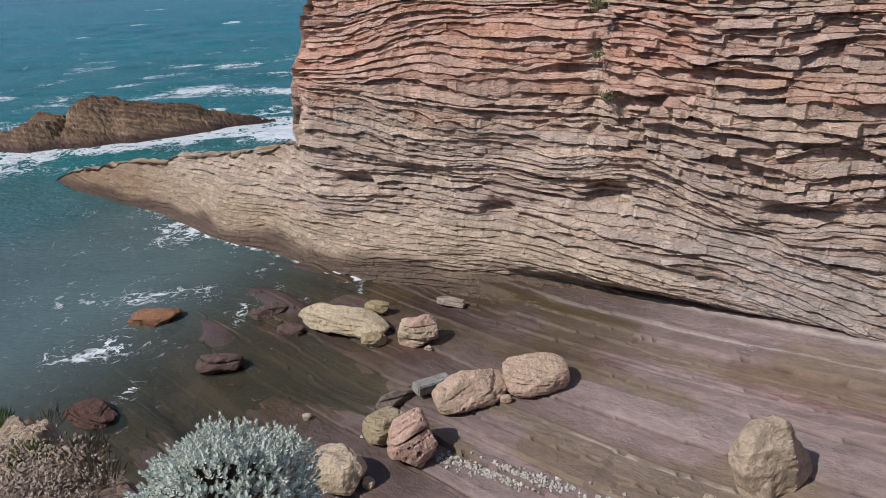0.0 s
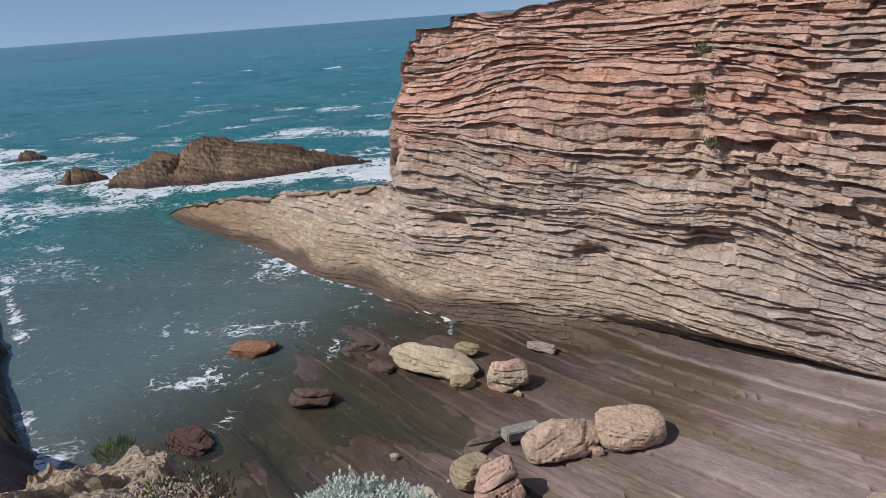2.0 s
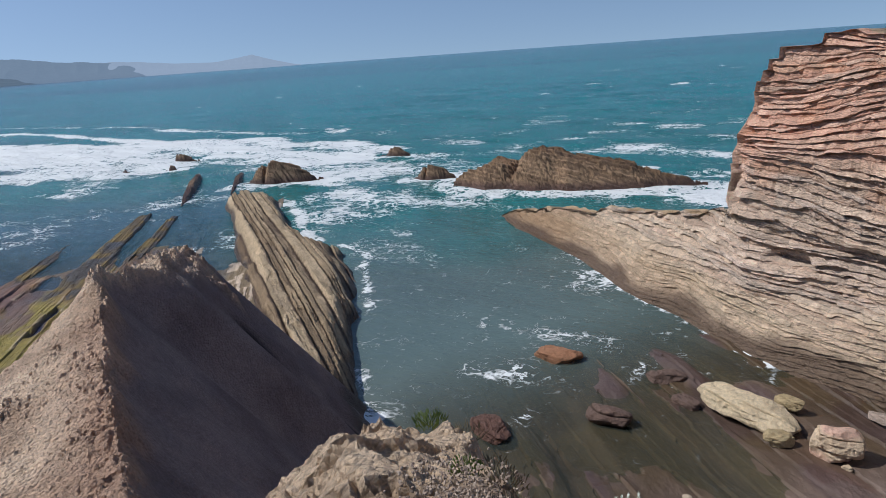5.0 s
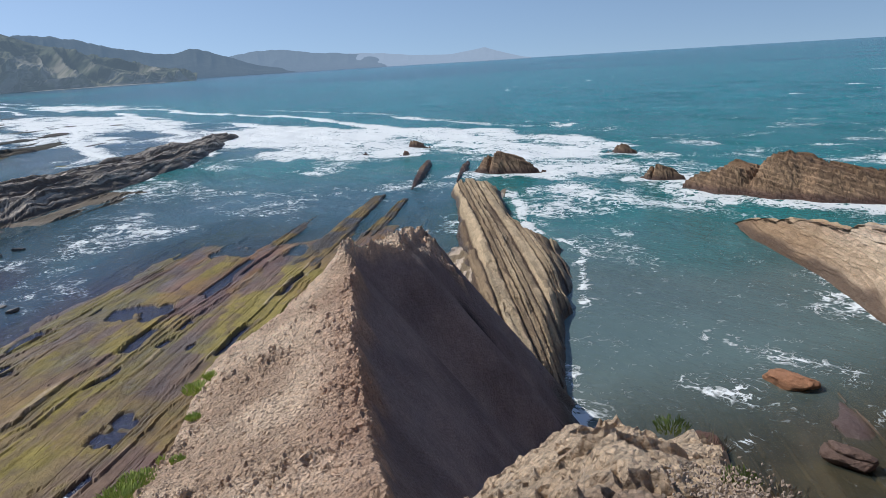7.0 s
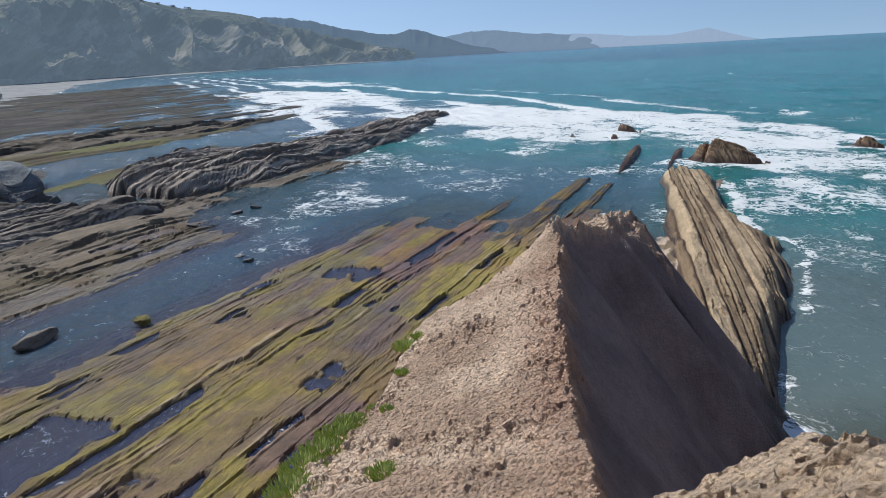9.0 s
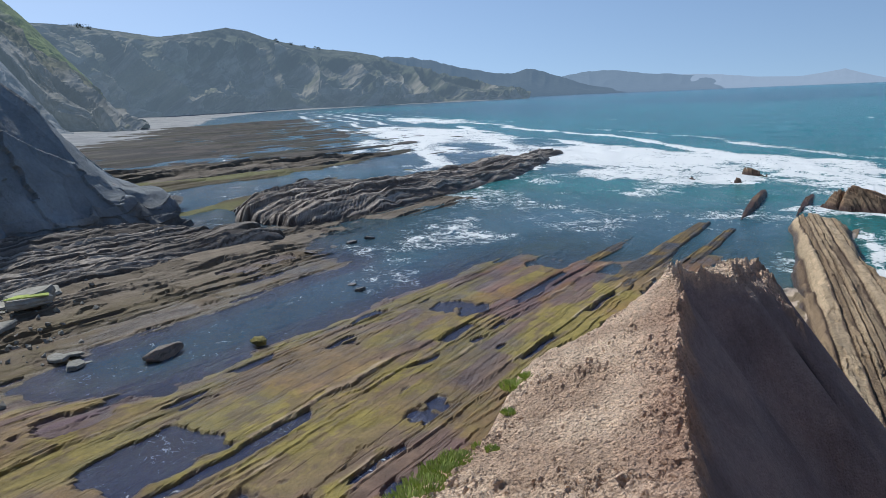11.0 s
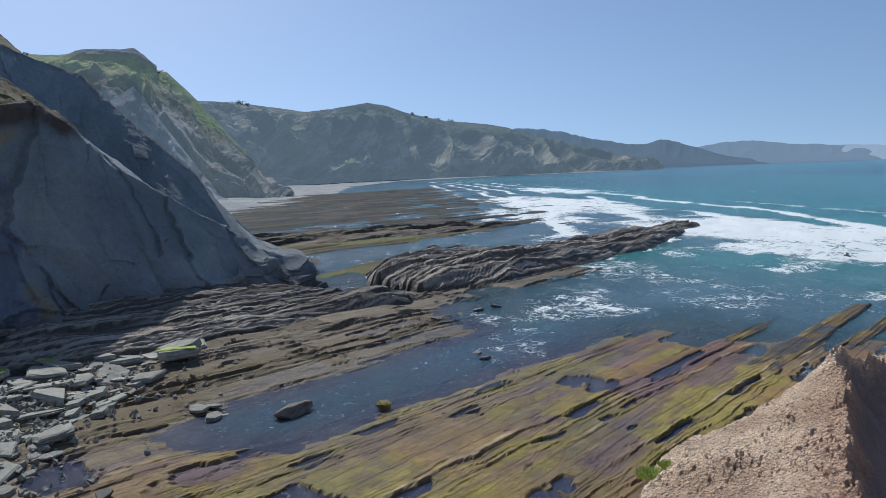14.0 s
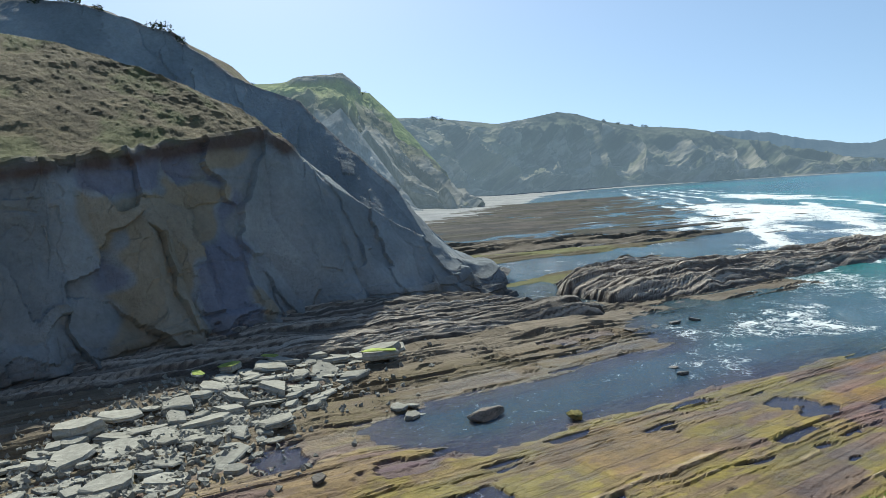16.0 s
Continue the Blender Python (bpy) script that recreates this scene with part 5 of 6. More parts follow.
def hill_colour(P, S, R, seed, rock, grass_from, wood_zone, per):
    L = S * per
    c = mix3((0.075, 0.080, 0.052), (0.225, 0.205, 0.155), smooth(-0.35, 0.35, fbm(L * 2.5, R * 4, 0, 5, seed, 0.65)))
    c = mix3(c, np.array([0.115, 0.12, 0.06]), 0.6 * smooth(-0.05, 0.3, fbm(L, R * 3, 0, 5, seed + 2, 0.6)))
    gully = np.abs(vnoise(L * 1.4 + 0.5 * vnoise(L, R * 2, 0, seed), R * 0.8, 0, seed + 7))
    scar = smooth(0.12, 0.02, gully) * smooth(0.05, 0.4, fbm(L, R * 1.6, 0, 4, seed + 3))
    scar = np.maximum(scar, smooth(0.25, 0.42, fbm(L * 2.4, R * 1.1, 0, 4, seed + 5, 0.6)) * smooth(2.0, 0.8, R))
    c = mix3(c, np.array([0.27, 0.262, 0.245]), 0.38 * scar * rock)
    wood = smooth(0.0, 0.2, fbm(L * 1.2, R * 2.0, 0, 5, seed + 9, 0.6) + wood_zone(S, R))
    c = mix3(c, np.array([0.040, 0.055, 0.030]), 0.8 * wood)
    g = smooth(grass_from, grass_from + 0.15, R + 0.3 * fbm(L, R * 3, 0, 4, seed + 4))
    return mix3(c, np.array([0.19, 0.24, 0.075]), g * 0.85)


def hill_relief(amp, fine, seed, per):
    """Spurs and gullies down the slope, fading out at the shore and along the skyline."""
    def relief(P, S, R):
        L = S * per
        D = L + 0.5 * R + 0.5 * vnoise(L * 0.5, R, 0, seed - 1)      # spurs run down aslant, towards the open sea
        spur = 1.2 - 2.2 * np.abs(vnoise(D * 0.9, R * 0.5, 0, seed + 6))
        spur = spur + 0.6 * (0.6 - np.abs(vnoise(D * 2.4, R * 0.9, 0, seed + 8)) * 1.5) + 0.25 * (0.6 - np.abs(vnoise(D * 6, R * 2, 0, seed + 10)) * 1.5)
        rough = fine * fbm(L * 5, R * 7, 0, 5, seed + 1, 0.65)
        return (amp * spur * smooth(0, 0.7, R) * smooth(4.0, 2.6, R)) + rough * smooth(0, 0.3, R) * (0.25 + 0.75 * smooth(4.0, 3.0, R))
    return relief


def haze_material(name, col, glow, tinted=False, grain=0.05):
    """Land seen through sea air: its own colour, and a faint veil of scattered light painted as emission."""
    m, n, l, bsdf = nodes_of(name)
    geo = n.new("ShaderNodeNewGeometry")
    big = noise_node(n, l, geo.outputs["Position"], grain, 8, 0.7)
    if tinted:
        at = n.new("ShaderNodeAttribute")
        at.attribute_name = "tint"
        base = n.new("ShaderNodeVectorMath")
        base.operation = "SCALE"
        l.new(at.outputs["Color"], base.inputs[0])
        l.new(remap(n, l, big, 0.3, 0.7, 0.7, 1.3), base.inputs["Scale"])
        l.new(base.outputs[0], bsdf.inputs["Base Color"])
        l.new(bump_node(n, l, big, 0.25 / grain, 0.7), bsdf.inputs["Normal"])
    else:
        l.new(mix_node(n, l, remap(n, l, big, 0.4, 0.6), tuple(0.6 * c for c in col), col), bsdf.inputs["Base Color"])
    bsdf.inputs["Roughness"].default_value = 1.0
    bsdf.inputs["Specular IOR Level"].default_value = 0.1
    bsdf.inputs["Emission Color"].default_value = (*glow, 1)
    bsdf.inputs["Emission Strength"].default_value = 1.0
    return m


def farther(pts, k):
    """The same skyline seen from the cliff top, k times as far away."""
    return [(x * k, y * k, 10 + (z - 10) * k) for x, y, z in pts]


def slope_below(sky, near, profile):
    """Lines from the shore up to a skyline and over it: each with its share of the way out and of the height."""
    S = np.array(sky, float)
    lines = []
    for k, h in profile:
        row = S.copy()
        row[:, :2] *= near + (1 - near) * k
        row[:, 2] = S[:, 2] * h
        lines.append(row)
    return lines


RIDGE = [(-340, -150, 52), (-406, -113, 55), (-453, -112, 59), (-501, -105, 61), (-551, -85, 61), (-599, -73, 67), (-646, -58, 74), (-693, -46, 81), (-740, -29, 82), (-786, -9, 78), (-831, 37, 71), (-873, 88, 69), (-914, 122, 66), (-955, 158, 57), (-994, 197, 52), (-1032, 238, 41), (-1064, 298, 28), (-1092, 361, 17), (-1110, 400, 3)]
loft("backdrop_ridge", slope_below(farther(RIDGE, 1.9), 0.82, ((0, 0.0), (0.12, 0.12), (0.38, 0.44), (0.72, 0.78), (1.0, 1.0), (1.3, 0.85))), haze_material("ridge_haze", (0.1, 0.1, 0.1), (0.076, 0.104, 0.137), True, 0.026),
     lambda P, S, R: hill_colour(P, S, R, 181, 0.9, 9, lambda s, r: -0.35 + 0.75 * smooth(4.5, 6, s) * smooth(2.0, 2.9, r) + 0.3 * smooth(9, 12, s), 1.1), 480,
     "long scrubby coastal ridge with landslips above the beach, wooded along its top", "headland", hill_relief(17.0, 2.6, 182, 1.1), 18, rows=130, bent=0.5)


def far_hills(name, pts, mat, label, depth, seed):
    """A far range: a skyline of places in the plan with heights, spurs running down to the shore in front of it."""
    P = np.array(pts, float)
    t = np.linspace(0, len(P) - 1, 420)
    line = np.stack([np.interp(t, np.arange(len(P)), P[:, c]) for c in range(3)], 1)
    ker = np.hanning(31) / np.hanning(31).sum()
    for c in range(3):
        line[15:-15, c] = np.convolve(line[:, c], ker, "valid")
    line[:, 2] *= 1 + 0.05 * fbm(t * 3, 0 * t, 0, 4, seed)
    n = line[:, :2] / np.linalg.norm(line[:, :2], axis=1, keepdims=True)
    rows = []
    for k in np.linspace(0, 1, 24):
        r = line.copy()
        r[:, :2] -= n * depth * (1 - k) * np.minimum(1, line[:, 2:3] / 60)
        r[:, 2] = line[:, 2] * k ** 0.8 * (1 - 0.30 * np.abs(vnoise(t * 2.2, k * 1.5, 0, seed + 1)) * np.sin(np.pi * k)) - (1 if k == 0 else 0)
        rows.append(r)
    back = line.copy()
    back[:, :2] += n * depth
    back[:, 2] = 0
    rows.append(back)
    ob = grid_mesh(name, np.stack(rows, 1), mat, shade=True, bent=0.5)
    return tagged(ob, label, "hills", kind="structure")


far_hills("backdrop_hills", farther([(-1900, 60, 95), (-1960, 160, 112), (-1983, 266, 125), (-2013, 358, 131), (-2043, 438, 116), (-2069, 522, 98), (-2086, 626, 80), (-2108, 703, 77), (-2127, 783, 89), (-2137, 880, 61), (-2142, 980, 31), (-2134, 1099, 14), (-2130, 1150, 9)], 1.55),
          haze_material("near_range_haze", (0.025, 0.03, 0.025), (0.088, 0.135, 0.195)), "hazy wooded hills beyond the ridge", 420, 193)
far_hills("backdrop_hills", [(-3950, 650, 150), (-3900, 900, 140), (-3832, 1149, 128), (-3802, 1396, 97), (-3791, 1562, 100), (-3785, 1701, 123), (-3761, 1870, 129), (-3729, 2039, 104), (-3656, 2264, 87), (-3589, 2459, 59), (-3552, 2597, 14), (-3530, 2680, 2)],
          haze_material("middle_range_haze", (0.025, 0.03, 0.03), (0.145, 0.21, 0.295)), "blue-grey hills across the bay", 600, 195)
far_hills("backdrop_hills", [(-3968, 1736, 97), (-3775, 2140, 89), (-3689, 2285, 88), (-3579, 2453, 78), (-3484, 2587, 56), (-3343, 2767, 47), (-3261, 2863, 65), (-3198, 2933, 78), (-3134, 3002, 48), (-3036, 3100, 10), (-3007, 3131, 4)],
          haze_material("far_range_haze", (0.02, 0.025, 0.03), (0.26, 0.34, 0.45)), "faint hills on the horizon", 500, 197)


def crag(S, R):
    """A small bare step of rock below the headland's grassy top."""
    lo = R + 0.08 * vnoise(S * 3, R * 3, 0, 173)
    return smooth(3.2, 3.6, S) * smooth(6.3, 5.9, S) * smooth(3.50, 3.56, lo) * smooth(3.95, 3.85, lo)


def headland_colour(P, S, R):
    """Bright meadow on the top, olive slopes below it, bare grey marl down to the beach."""
    c = hill_colour(P, S, R, 171, 0.9, 2.9, lambda s, r: -0.5 + 0 * s, 0.55)
    grey = smooth(-0.1, 0.25, fbm(S * 0.9 + 0.4 * R, R * 1.2, 0, 4, 175) + 0.9 - 0.42 * R)
    marl = mix3((0.19, 0.185, 0.17), (0.33, 0.32, 0.30), smooth(-0.4, 0.4, fbm(S * 3 + R, R * 7, 0, 4, 176, 0.6)))
    c = mix3(c, marl, 0.75 * grey)
    c = mix3(c, np.array([0.27, 0.29, 0.12]), 0.8 * smooth(2.3, 2.8, R + 0.2 * vnoise(S * 2, R * 3, 0, 177)) * smooth(7.0, 5.6, S + 0.4 * vnoise(S, R * 2, 0, 174)))
    return mix3(c, np.array([0.17, 0.165, 0.165]), 0.9 * crag(S, R))


HEAD = [(-300, -210, 57), (-275, -165, 57), (-259, -133, 57), (-256, -121, 56), (-254, -104, 56), (-250, -92, 55), (-244, -83, 48), (-237, -77, 46), (-231, -68, 38), (-225, -60, 30), (-219, -49, 18), (-212, -43, 8), (-212, -38, 1)]
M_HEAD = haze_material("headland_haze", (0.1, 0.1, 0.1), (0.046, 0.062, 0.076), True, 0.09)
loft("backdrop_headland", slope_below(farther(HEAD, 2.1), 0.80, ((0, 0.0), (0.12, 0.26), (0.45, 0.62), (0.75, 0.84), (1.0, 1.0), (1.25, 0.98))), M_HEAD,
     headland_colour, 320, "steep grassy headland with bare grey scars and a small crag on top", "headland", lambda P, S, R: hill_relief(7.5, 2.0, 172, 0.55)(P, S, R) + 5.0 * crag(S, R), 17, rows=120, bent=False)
BUTTRESS = [(-172, -86, 20), (-174, -80, 25), (-176.5, -72.8, 29.6), (-178.9, -66.6, 34.1), (-180.3, -62.6, 28.0), (-181.5, -58.9, 22.0), (-183.4, -52.9, 12.5), (-185, -47, 3)]
loft("backdrop_buttress", slope_below(farther(BUTTRESS, 2.05), 0.88, ((0, 0.0), (0.3, 0.35), (0.65, 0.7), (1.0, 1.0), (1.2, 0.9))), M_HEAD,
     lambda P, S, R: mix3((0.16, 0.165, 0.165), (0.26, 0.265, 0.26), smooth(-0.5, 0.5, fbm(S * 2, P[..., 2] / 10, 0, 4, 178, 0.6))), 160, "grey marl buttress in front of the grassy headland", "headland",
     lambda P, S, R: 2.4 * smooth(0, 0.6, R) * smooth(3.0, 2.4, R) * (0.8 * np.abs(vnoise(S * 1.6, R, 0, 179)) + 0.5 * fbm(S * 4, R * 4, 0, 3, 180)), 19, rows=80, bent=False)


# ---- beach and the flats of the next bay ----
def beach():
    u = np.linspace(0, 1, 200)
    v = np.linspace(0, 1, 40)
    Uv, Vv = np.meshgrid(u, v, indexing="ij")
    k = [0, 0.15, 0.3, 0.45, 0.6, 0.75, 0.9, 1]
    x0, y0 = curve(k, [-95, -150, -220, -330, -645, -1000, -1350, -1640], Uv), curve(k, [-43, -41, -42, -42, -66, -40, 150, 500], Uv)
    x1, y1 = curve(k, [-130, -210, -340, -520, -950, -1350, -1700, -2000], Uv), curve(k, [-95, -125, -170, -200, -200, -120, 180, 620], Uv)
    X, Y = x0 * (1 - Vv) + x1 * Vv, y0 * (1 - Vv) + y1 * Vv
    X, Y = X + 3 * vnoise(X / 14, Y / 14, 0, 203), Y + 3 * vnoise(X / 14, Y / 14, 1, 203)
    Z = -0.15 + 3.0 * Vv ** 1.1 + 0.15 * vnoise(X / 5, Y / 5, 0, 201)
    col = mix3((0.165, 0.195, 0.215), (0.245, 0.285, 0.305), smooth(-0.4, 0.4, fbm(X / 9, Y / 9, 0, 5, 202, 0.6)))
    return tagged(grid_mesh("beach", np.stack([X, Y, Z], -1), M_SHORE, col, {"wet": 0.5 * smooth(0.05, 0.0, Vv)}, flip=True), "pale grey shingle beach below the cliffs", "beach", kind="structure")


beach()


def bay_flats():
    u = np.arange(30, 330, 1.0)
    w = np.r_[np.arange(-330, -120, 1.5), np.arange(-120, -56, 0.5)]
    U, W = np.meshgrid(u, w, indexing="ij")
    X, Y = uw(U, W)
    q = (W + 3 * vnoise(U / 30, W / 15, 0, 211)) / 3.2
    q = q + 0.5 * np.sin(q * 1.3)
    i = np.floor(q)
    shore = bay_shore(U) + 9 * vnoise(U / 30, W / 14, 0, 212) + 4 * vnoise(U / 11, W / 4, 0, 218)
    base = curve([-40, -8, 6, 30, 70], [0.22, 0.06, -0.12, -0.2, -0.6], W - shore)
    Z = base + 0.5 * (rnd(i, 1, np.floor(U / (14 + 20 * rnd(i, 2, 0, 213))), 213) - 0.55) + 0.12 * vnoise(U / 5, W / 2, 0, 214)
    Z = Z - 2 * smooth(0.8, 1.05, (bay_shore(U) - W) / curve([34, 74, 116, 177, 400], [60, 110, 150, 190, 240], U))
    g = vnoise(U / 20, W / 6, 0, 215)
    col = mix3((0.022, 0.024, 0.025), (0.030, 0.034, 0.024), smooth(-0.4, 0.4, g))
    col = mix3(col, np.array([0.075, 0.07, 0.063]), 0.5 * (rnd(i, 4, np.floor(U / 12), 216) > 0.72))
    weed = smooth(105, 85, U) * smooth(-96, -88, W)
    col = mix3(col, mix3((0.070, 0.062, 0.032), (0.105, 0.118, 0.038), smooth(-0.2, 0.4, vnoise(U / 8, W / 3, 0, 217) + 0.6 * smooth(55, 42, U))), 0.85 * weed)
    return tagged(grid_mesh("bay_flats", np.stack([X, Y, Z], -1), M_SHORE, col, {"wet": 0.0 * U}, flip=True), "weed-covered rock flats of the next bay at low tide", "rock flats", kind="structure")


bay_flats()


# ---- loose things ----
def bm_object(name, bm, mat, parent=None, smooth_faces=False):
    me = bpy.data.meshes.new(name)
    if smooth_faces:
        for f in bm.faces:
            f.smooth = True
    bm.to_mesh(me)
    bm.free()
    me.materials.append(mat)
    ob = new(name, me)
    ob.parent = parent
    return ob


def ground_at(x, y):
    """The height of the shore rock at a place: the cove floor or the platform."""
    u, w = to_uw(*bend(x, y, True))
    if w > 1.5:
        return float(cove_height(np.array([u]), np.array([w]))[0][0])
    return float(platform_height(np.array([u]), np.array([w]))[0][0])


def boulder(x, y, size, turn, colour, label, seed, tilt=0.0, layers=0.12, notch=0.10, axis=(0.15, 0.2, 1.0), sink=0.12, square=0.75, second=None, z=None, name="boulder", group="boulders on the cove floor"):
    """A worn bedded boulder: a rounded block, notched along its beds, chipped and cracked."""
    bm = bmesh.new()
    bmesh.ops.create_icosphere(bm, subdivisions=5 if max(size) > 0.9 else 4, radius=1.0)
    co = np.array([v.co[:] for v in bm.verts])
    dirs = co.copy()
    co = np.sign(co) * np.abs(co) ** square
    co /= np.max(np.abs(co), axis=0)
    gen = random.Random(seed)                       # broken faces
    for _ in range(13):
        nn = Vector((gen.gauss(0, 1), gen.gauss(0, 1), gen.gauss(0, 1))).normalized()
        cap = gen.uniform(0.75, 1.0)
        reach = co @ np.array(nn)
        co = co * np.where(reach > cap, cap / np.maximum(reach, 1e-6), 1.0)[:, None]
    ax = np.array(axis) / np.linalg.norm(axis)
    p = co * np.array(size) * 0.5
    wob = 0.10 * np.min(size) * fbm(p[:, 0] / 0.5, p[:, 1] / 0.5, p[:, 2] / 0.5, 3, seed)
    nrm = dirs
    h = p @ ax + 0.05 * vnoise(p[:, 0] * 2, p[:, 1] * 2, p[:, 2] * 2, seed + 1)
    q = h / layers
    q = q + 0.35 * np.sin(q * 1.7 + seed)
    i = np.floor(q)
    f = q - i
    side = np.sqrt(np.clip(1 - (nrm @ ax) ** 2, 0, 1))
    cut = -1.1 * notch * smooth(0.13, 0.0, np.minimum(f, 1 - f)) * (0.3 + rnd(i, 1, 0, seed)) * side * smooth(-0.35, 0.25, vnoise(p[:, 0] * 2.2, p[:, 1] * 2.2, i * 1.7, seed + 6)) + 0.04 * (rnd(i, 2, 0, seed) - 0.5) * side
    fine = 0.045 * fbm(p[:, 0] * 5, p[:, 1] * 5, p[:, 2] * 5, 4, seed + 3, 0.6)
    p = p + nrm * (wob + cut + fine)[:, None]
    rot = np.array(Euler((radians(tilt), 0, radians(turn))).to_matrix())
    p = p @ rot.T
    p[:, 2] -= p[:, 2].min()
    for v, c in zip(bm.verts, p):
        v.co = c
    ob = bm_object(name, bm, M_BOULDER)
    n = len(p)
    tint = mix3(np.array(colour) * 0.94, np.array(colour) * 1.06, rnd(i, 5, 0, seed))
    tint = tint * (1 - 0.3 * smooth(0.10, 0.0, np.minimum(f, 1 - f)) * side)[:, None]
    if second is not None:
        tint = mix3(tint, np.array(second), smooth(0.0, 0.35, vnoise(p[:, 0] * 1.5, p[:, 1] * 1.5, p[:, 2] * 1.5, seed + 9)))
    at = ob.data.color_attributes.new("tint", "FLOAT_COLOR", "POINT")
    c4 = np.ones((n, 4), np.float32)
    c4[:, :3] = tint
    at.data.foreach_set("color", c4.reshape(-1))
    zz = ground_at(x, y) if z is None else z
    ob.location = (x, y, zz - sink * size[2])
    return tagged(ob, label, "boulder" if name == "boulder" else "rock", group=group)


TANB, PINKB, CREAMB, REDB, DARKB = (0.60, 0.48, 0.375), (0.60, 0.44, 0.365), (0.60, 0.53, 0.40), (0.36, 0.20, 0.12), (0.15, 0.11, 0.095)
boulder(2.35, 14.2, (1.6, 1.25, 0.74), 10, TANB, "rounded tan boulder with thin horizontal beds on wet rock", 301, square=0.7)
boulder(0.75, 13.9, (1.95, 1.15, 0.82), 25, TANB, "long tan wedge-shaped boulder leaning on the cove floor", 302, tilt=14, axis=(-0.35, 0.3, 1.0))
boulder(-0.65, 12.1, (1.15, 1.0, 1.2), 20, PINKB, "pink boulder deeply grooved between its upturned beds", 303, axis=(-0.25, 0.5, 0.8), layers=0.14, notch=0.20)
boulder(-2.15, 11.5, (1.25, 1.0, 0.95), -20, CREAMB, "cream boulder with a flat cracked top", 304, layers=0.3, notch=0.05)
boulder(-1.25, 12.9, (1.0, 0.9, 0.75), 40, (0.46, 0.41, 0.28), "mossy cream boulder behind a pink one", 305)
boulder(5.9, 9.85, (1.75, 0.95, 1.85), 22, (0.56, 0.485, 0.375), "large smooth pale tan boulder standing upright on the cove floor", 308, layers=1.2, notch=0.01, square=0.72, sink=0.26)
boulder(-0.5, 17.0, (1.15, 0.85, 1.0), 0, PINKB, "pink and cream blocky boulder in shallow water", 307, layers=0.3, notch=0.1, square=0.6, second=(0.58, 0.50, 0.38))
boulder(-2.65, 18.2, (2.9, 1.15, 0.70), -22, (0.60, 0.54, 0.39), "long yellowish boulder with a ribbed top in shallow water", 308, layers=0.27, notch=0.07, axis=(0.1, 0.3, 0.9), square=0.62)
boulder(-1.7, 18.9, (0.85, 0.5, 0.35), -15, (0.42, 0.36, 0.22), "small olive slab in shallow water", 309)
boulder(-1.75, 17.1, (0.75, 0.45, 0.4), 10, (0.40, 0.35, 0.22), "small olive rock in shallow water", 310)
boulder(-8.8, 19.8, (1.6, 0.95, 0.58), 12, REDB, "low orange-brown rock awash in the cove", 311, layers=0.25, z=-0.15)
boulder(-5.9, 16.6, (1.3, 0.8, 0.6), 8, DARKB, "dark wet block on the cove floor", 312, layers=0.4, z=-0.05)
boulder(-8.6, 14.7, (1.5, 0.9, 0.45), -30, (0.14, 0.085, 0.07), "low dark red rock awash in the cove", 313, z=-0.12)
boulder(-1.0, 14.35, (1.35, 0.4, 0.4), 42, (0.22, 0.19, 0.16), "dark barnacled bar of rock", 314, layers=0.3)
boulder(0.55, 19.3, (1.0, 0.45, 0.3), -35, (0.42, 0.37, 0.33), "pale flat slab on wet rock", 315)
boulder(-1.55, 11.25, (0.28, 0.24, 0.24), 0, CREAMB, "small cream stone beside a boulder", 316)
boulder(1.55, 13.6, (0.26, 0.22, 0.2), 0, TANB, "small tan stone beside a boulder", 317)
boulder(-0.2, 16.6, (0.25, 0.22, 0.16), 0, CREAMB, "small pale stone beside a boulder", 318)
boulder(4.2, 9.75, (0.22, 0.18, 0.16), 0, (0.6, 0.55, 0.45), "small pale stone on the cove floor", 319)
boulder(4.75, 9.6, (0.2, 0.2, 0.15), 0, (0.55, 0.5, 0.42), "small pale stone on the cove floor", 320)
boulder(-3.2, 13.9, (0.24, 0.2, 0.16), 0, (0.52, 0.47, 0.38), "small pale stone on the cove floor", 321)
boulder(-5.2, 19.7, (1.3, 0.7, 0.45), 20, DARKB, "dark rock awash at the edge of the cove", 322, z=-0.12)
boulder(-4.3, 18.4, (0.9, 0.6, 0.4), -25, DARKB, "dark rock awash at the edge of the cove", 323, z=-0.1)


def plank_stone():
    bm = bmesh.new()
    bmesh.ops.create_cube(bm, size=1.0)
    for v in bm.verts:
        v.co = Vector((v.co.x * 0.95, v.co.y * 0.36, v.co.z * 0.26))
    bmesh.ops.bevel(bm, geom=bm.edges[:], offset=0.025, segments=2, affect="EDGES")
    ob = bm_object("flat_stone", bm, M_SLAB)
    ob.matrix_world = pose(-0.15, 14.55, ground_at(-0.15, 14.55) + 0.16, 0, 4, 28)
    return tagged(ob, "straight pale grey slab leaning against a tan boulder", "rock")


plank_stone()


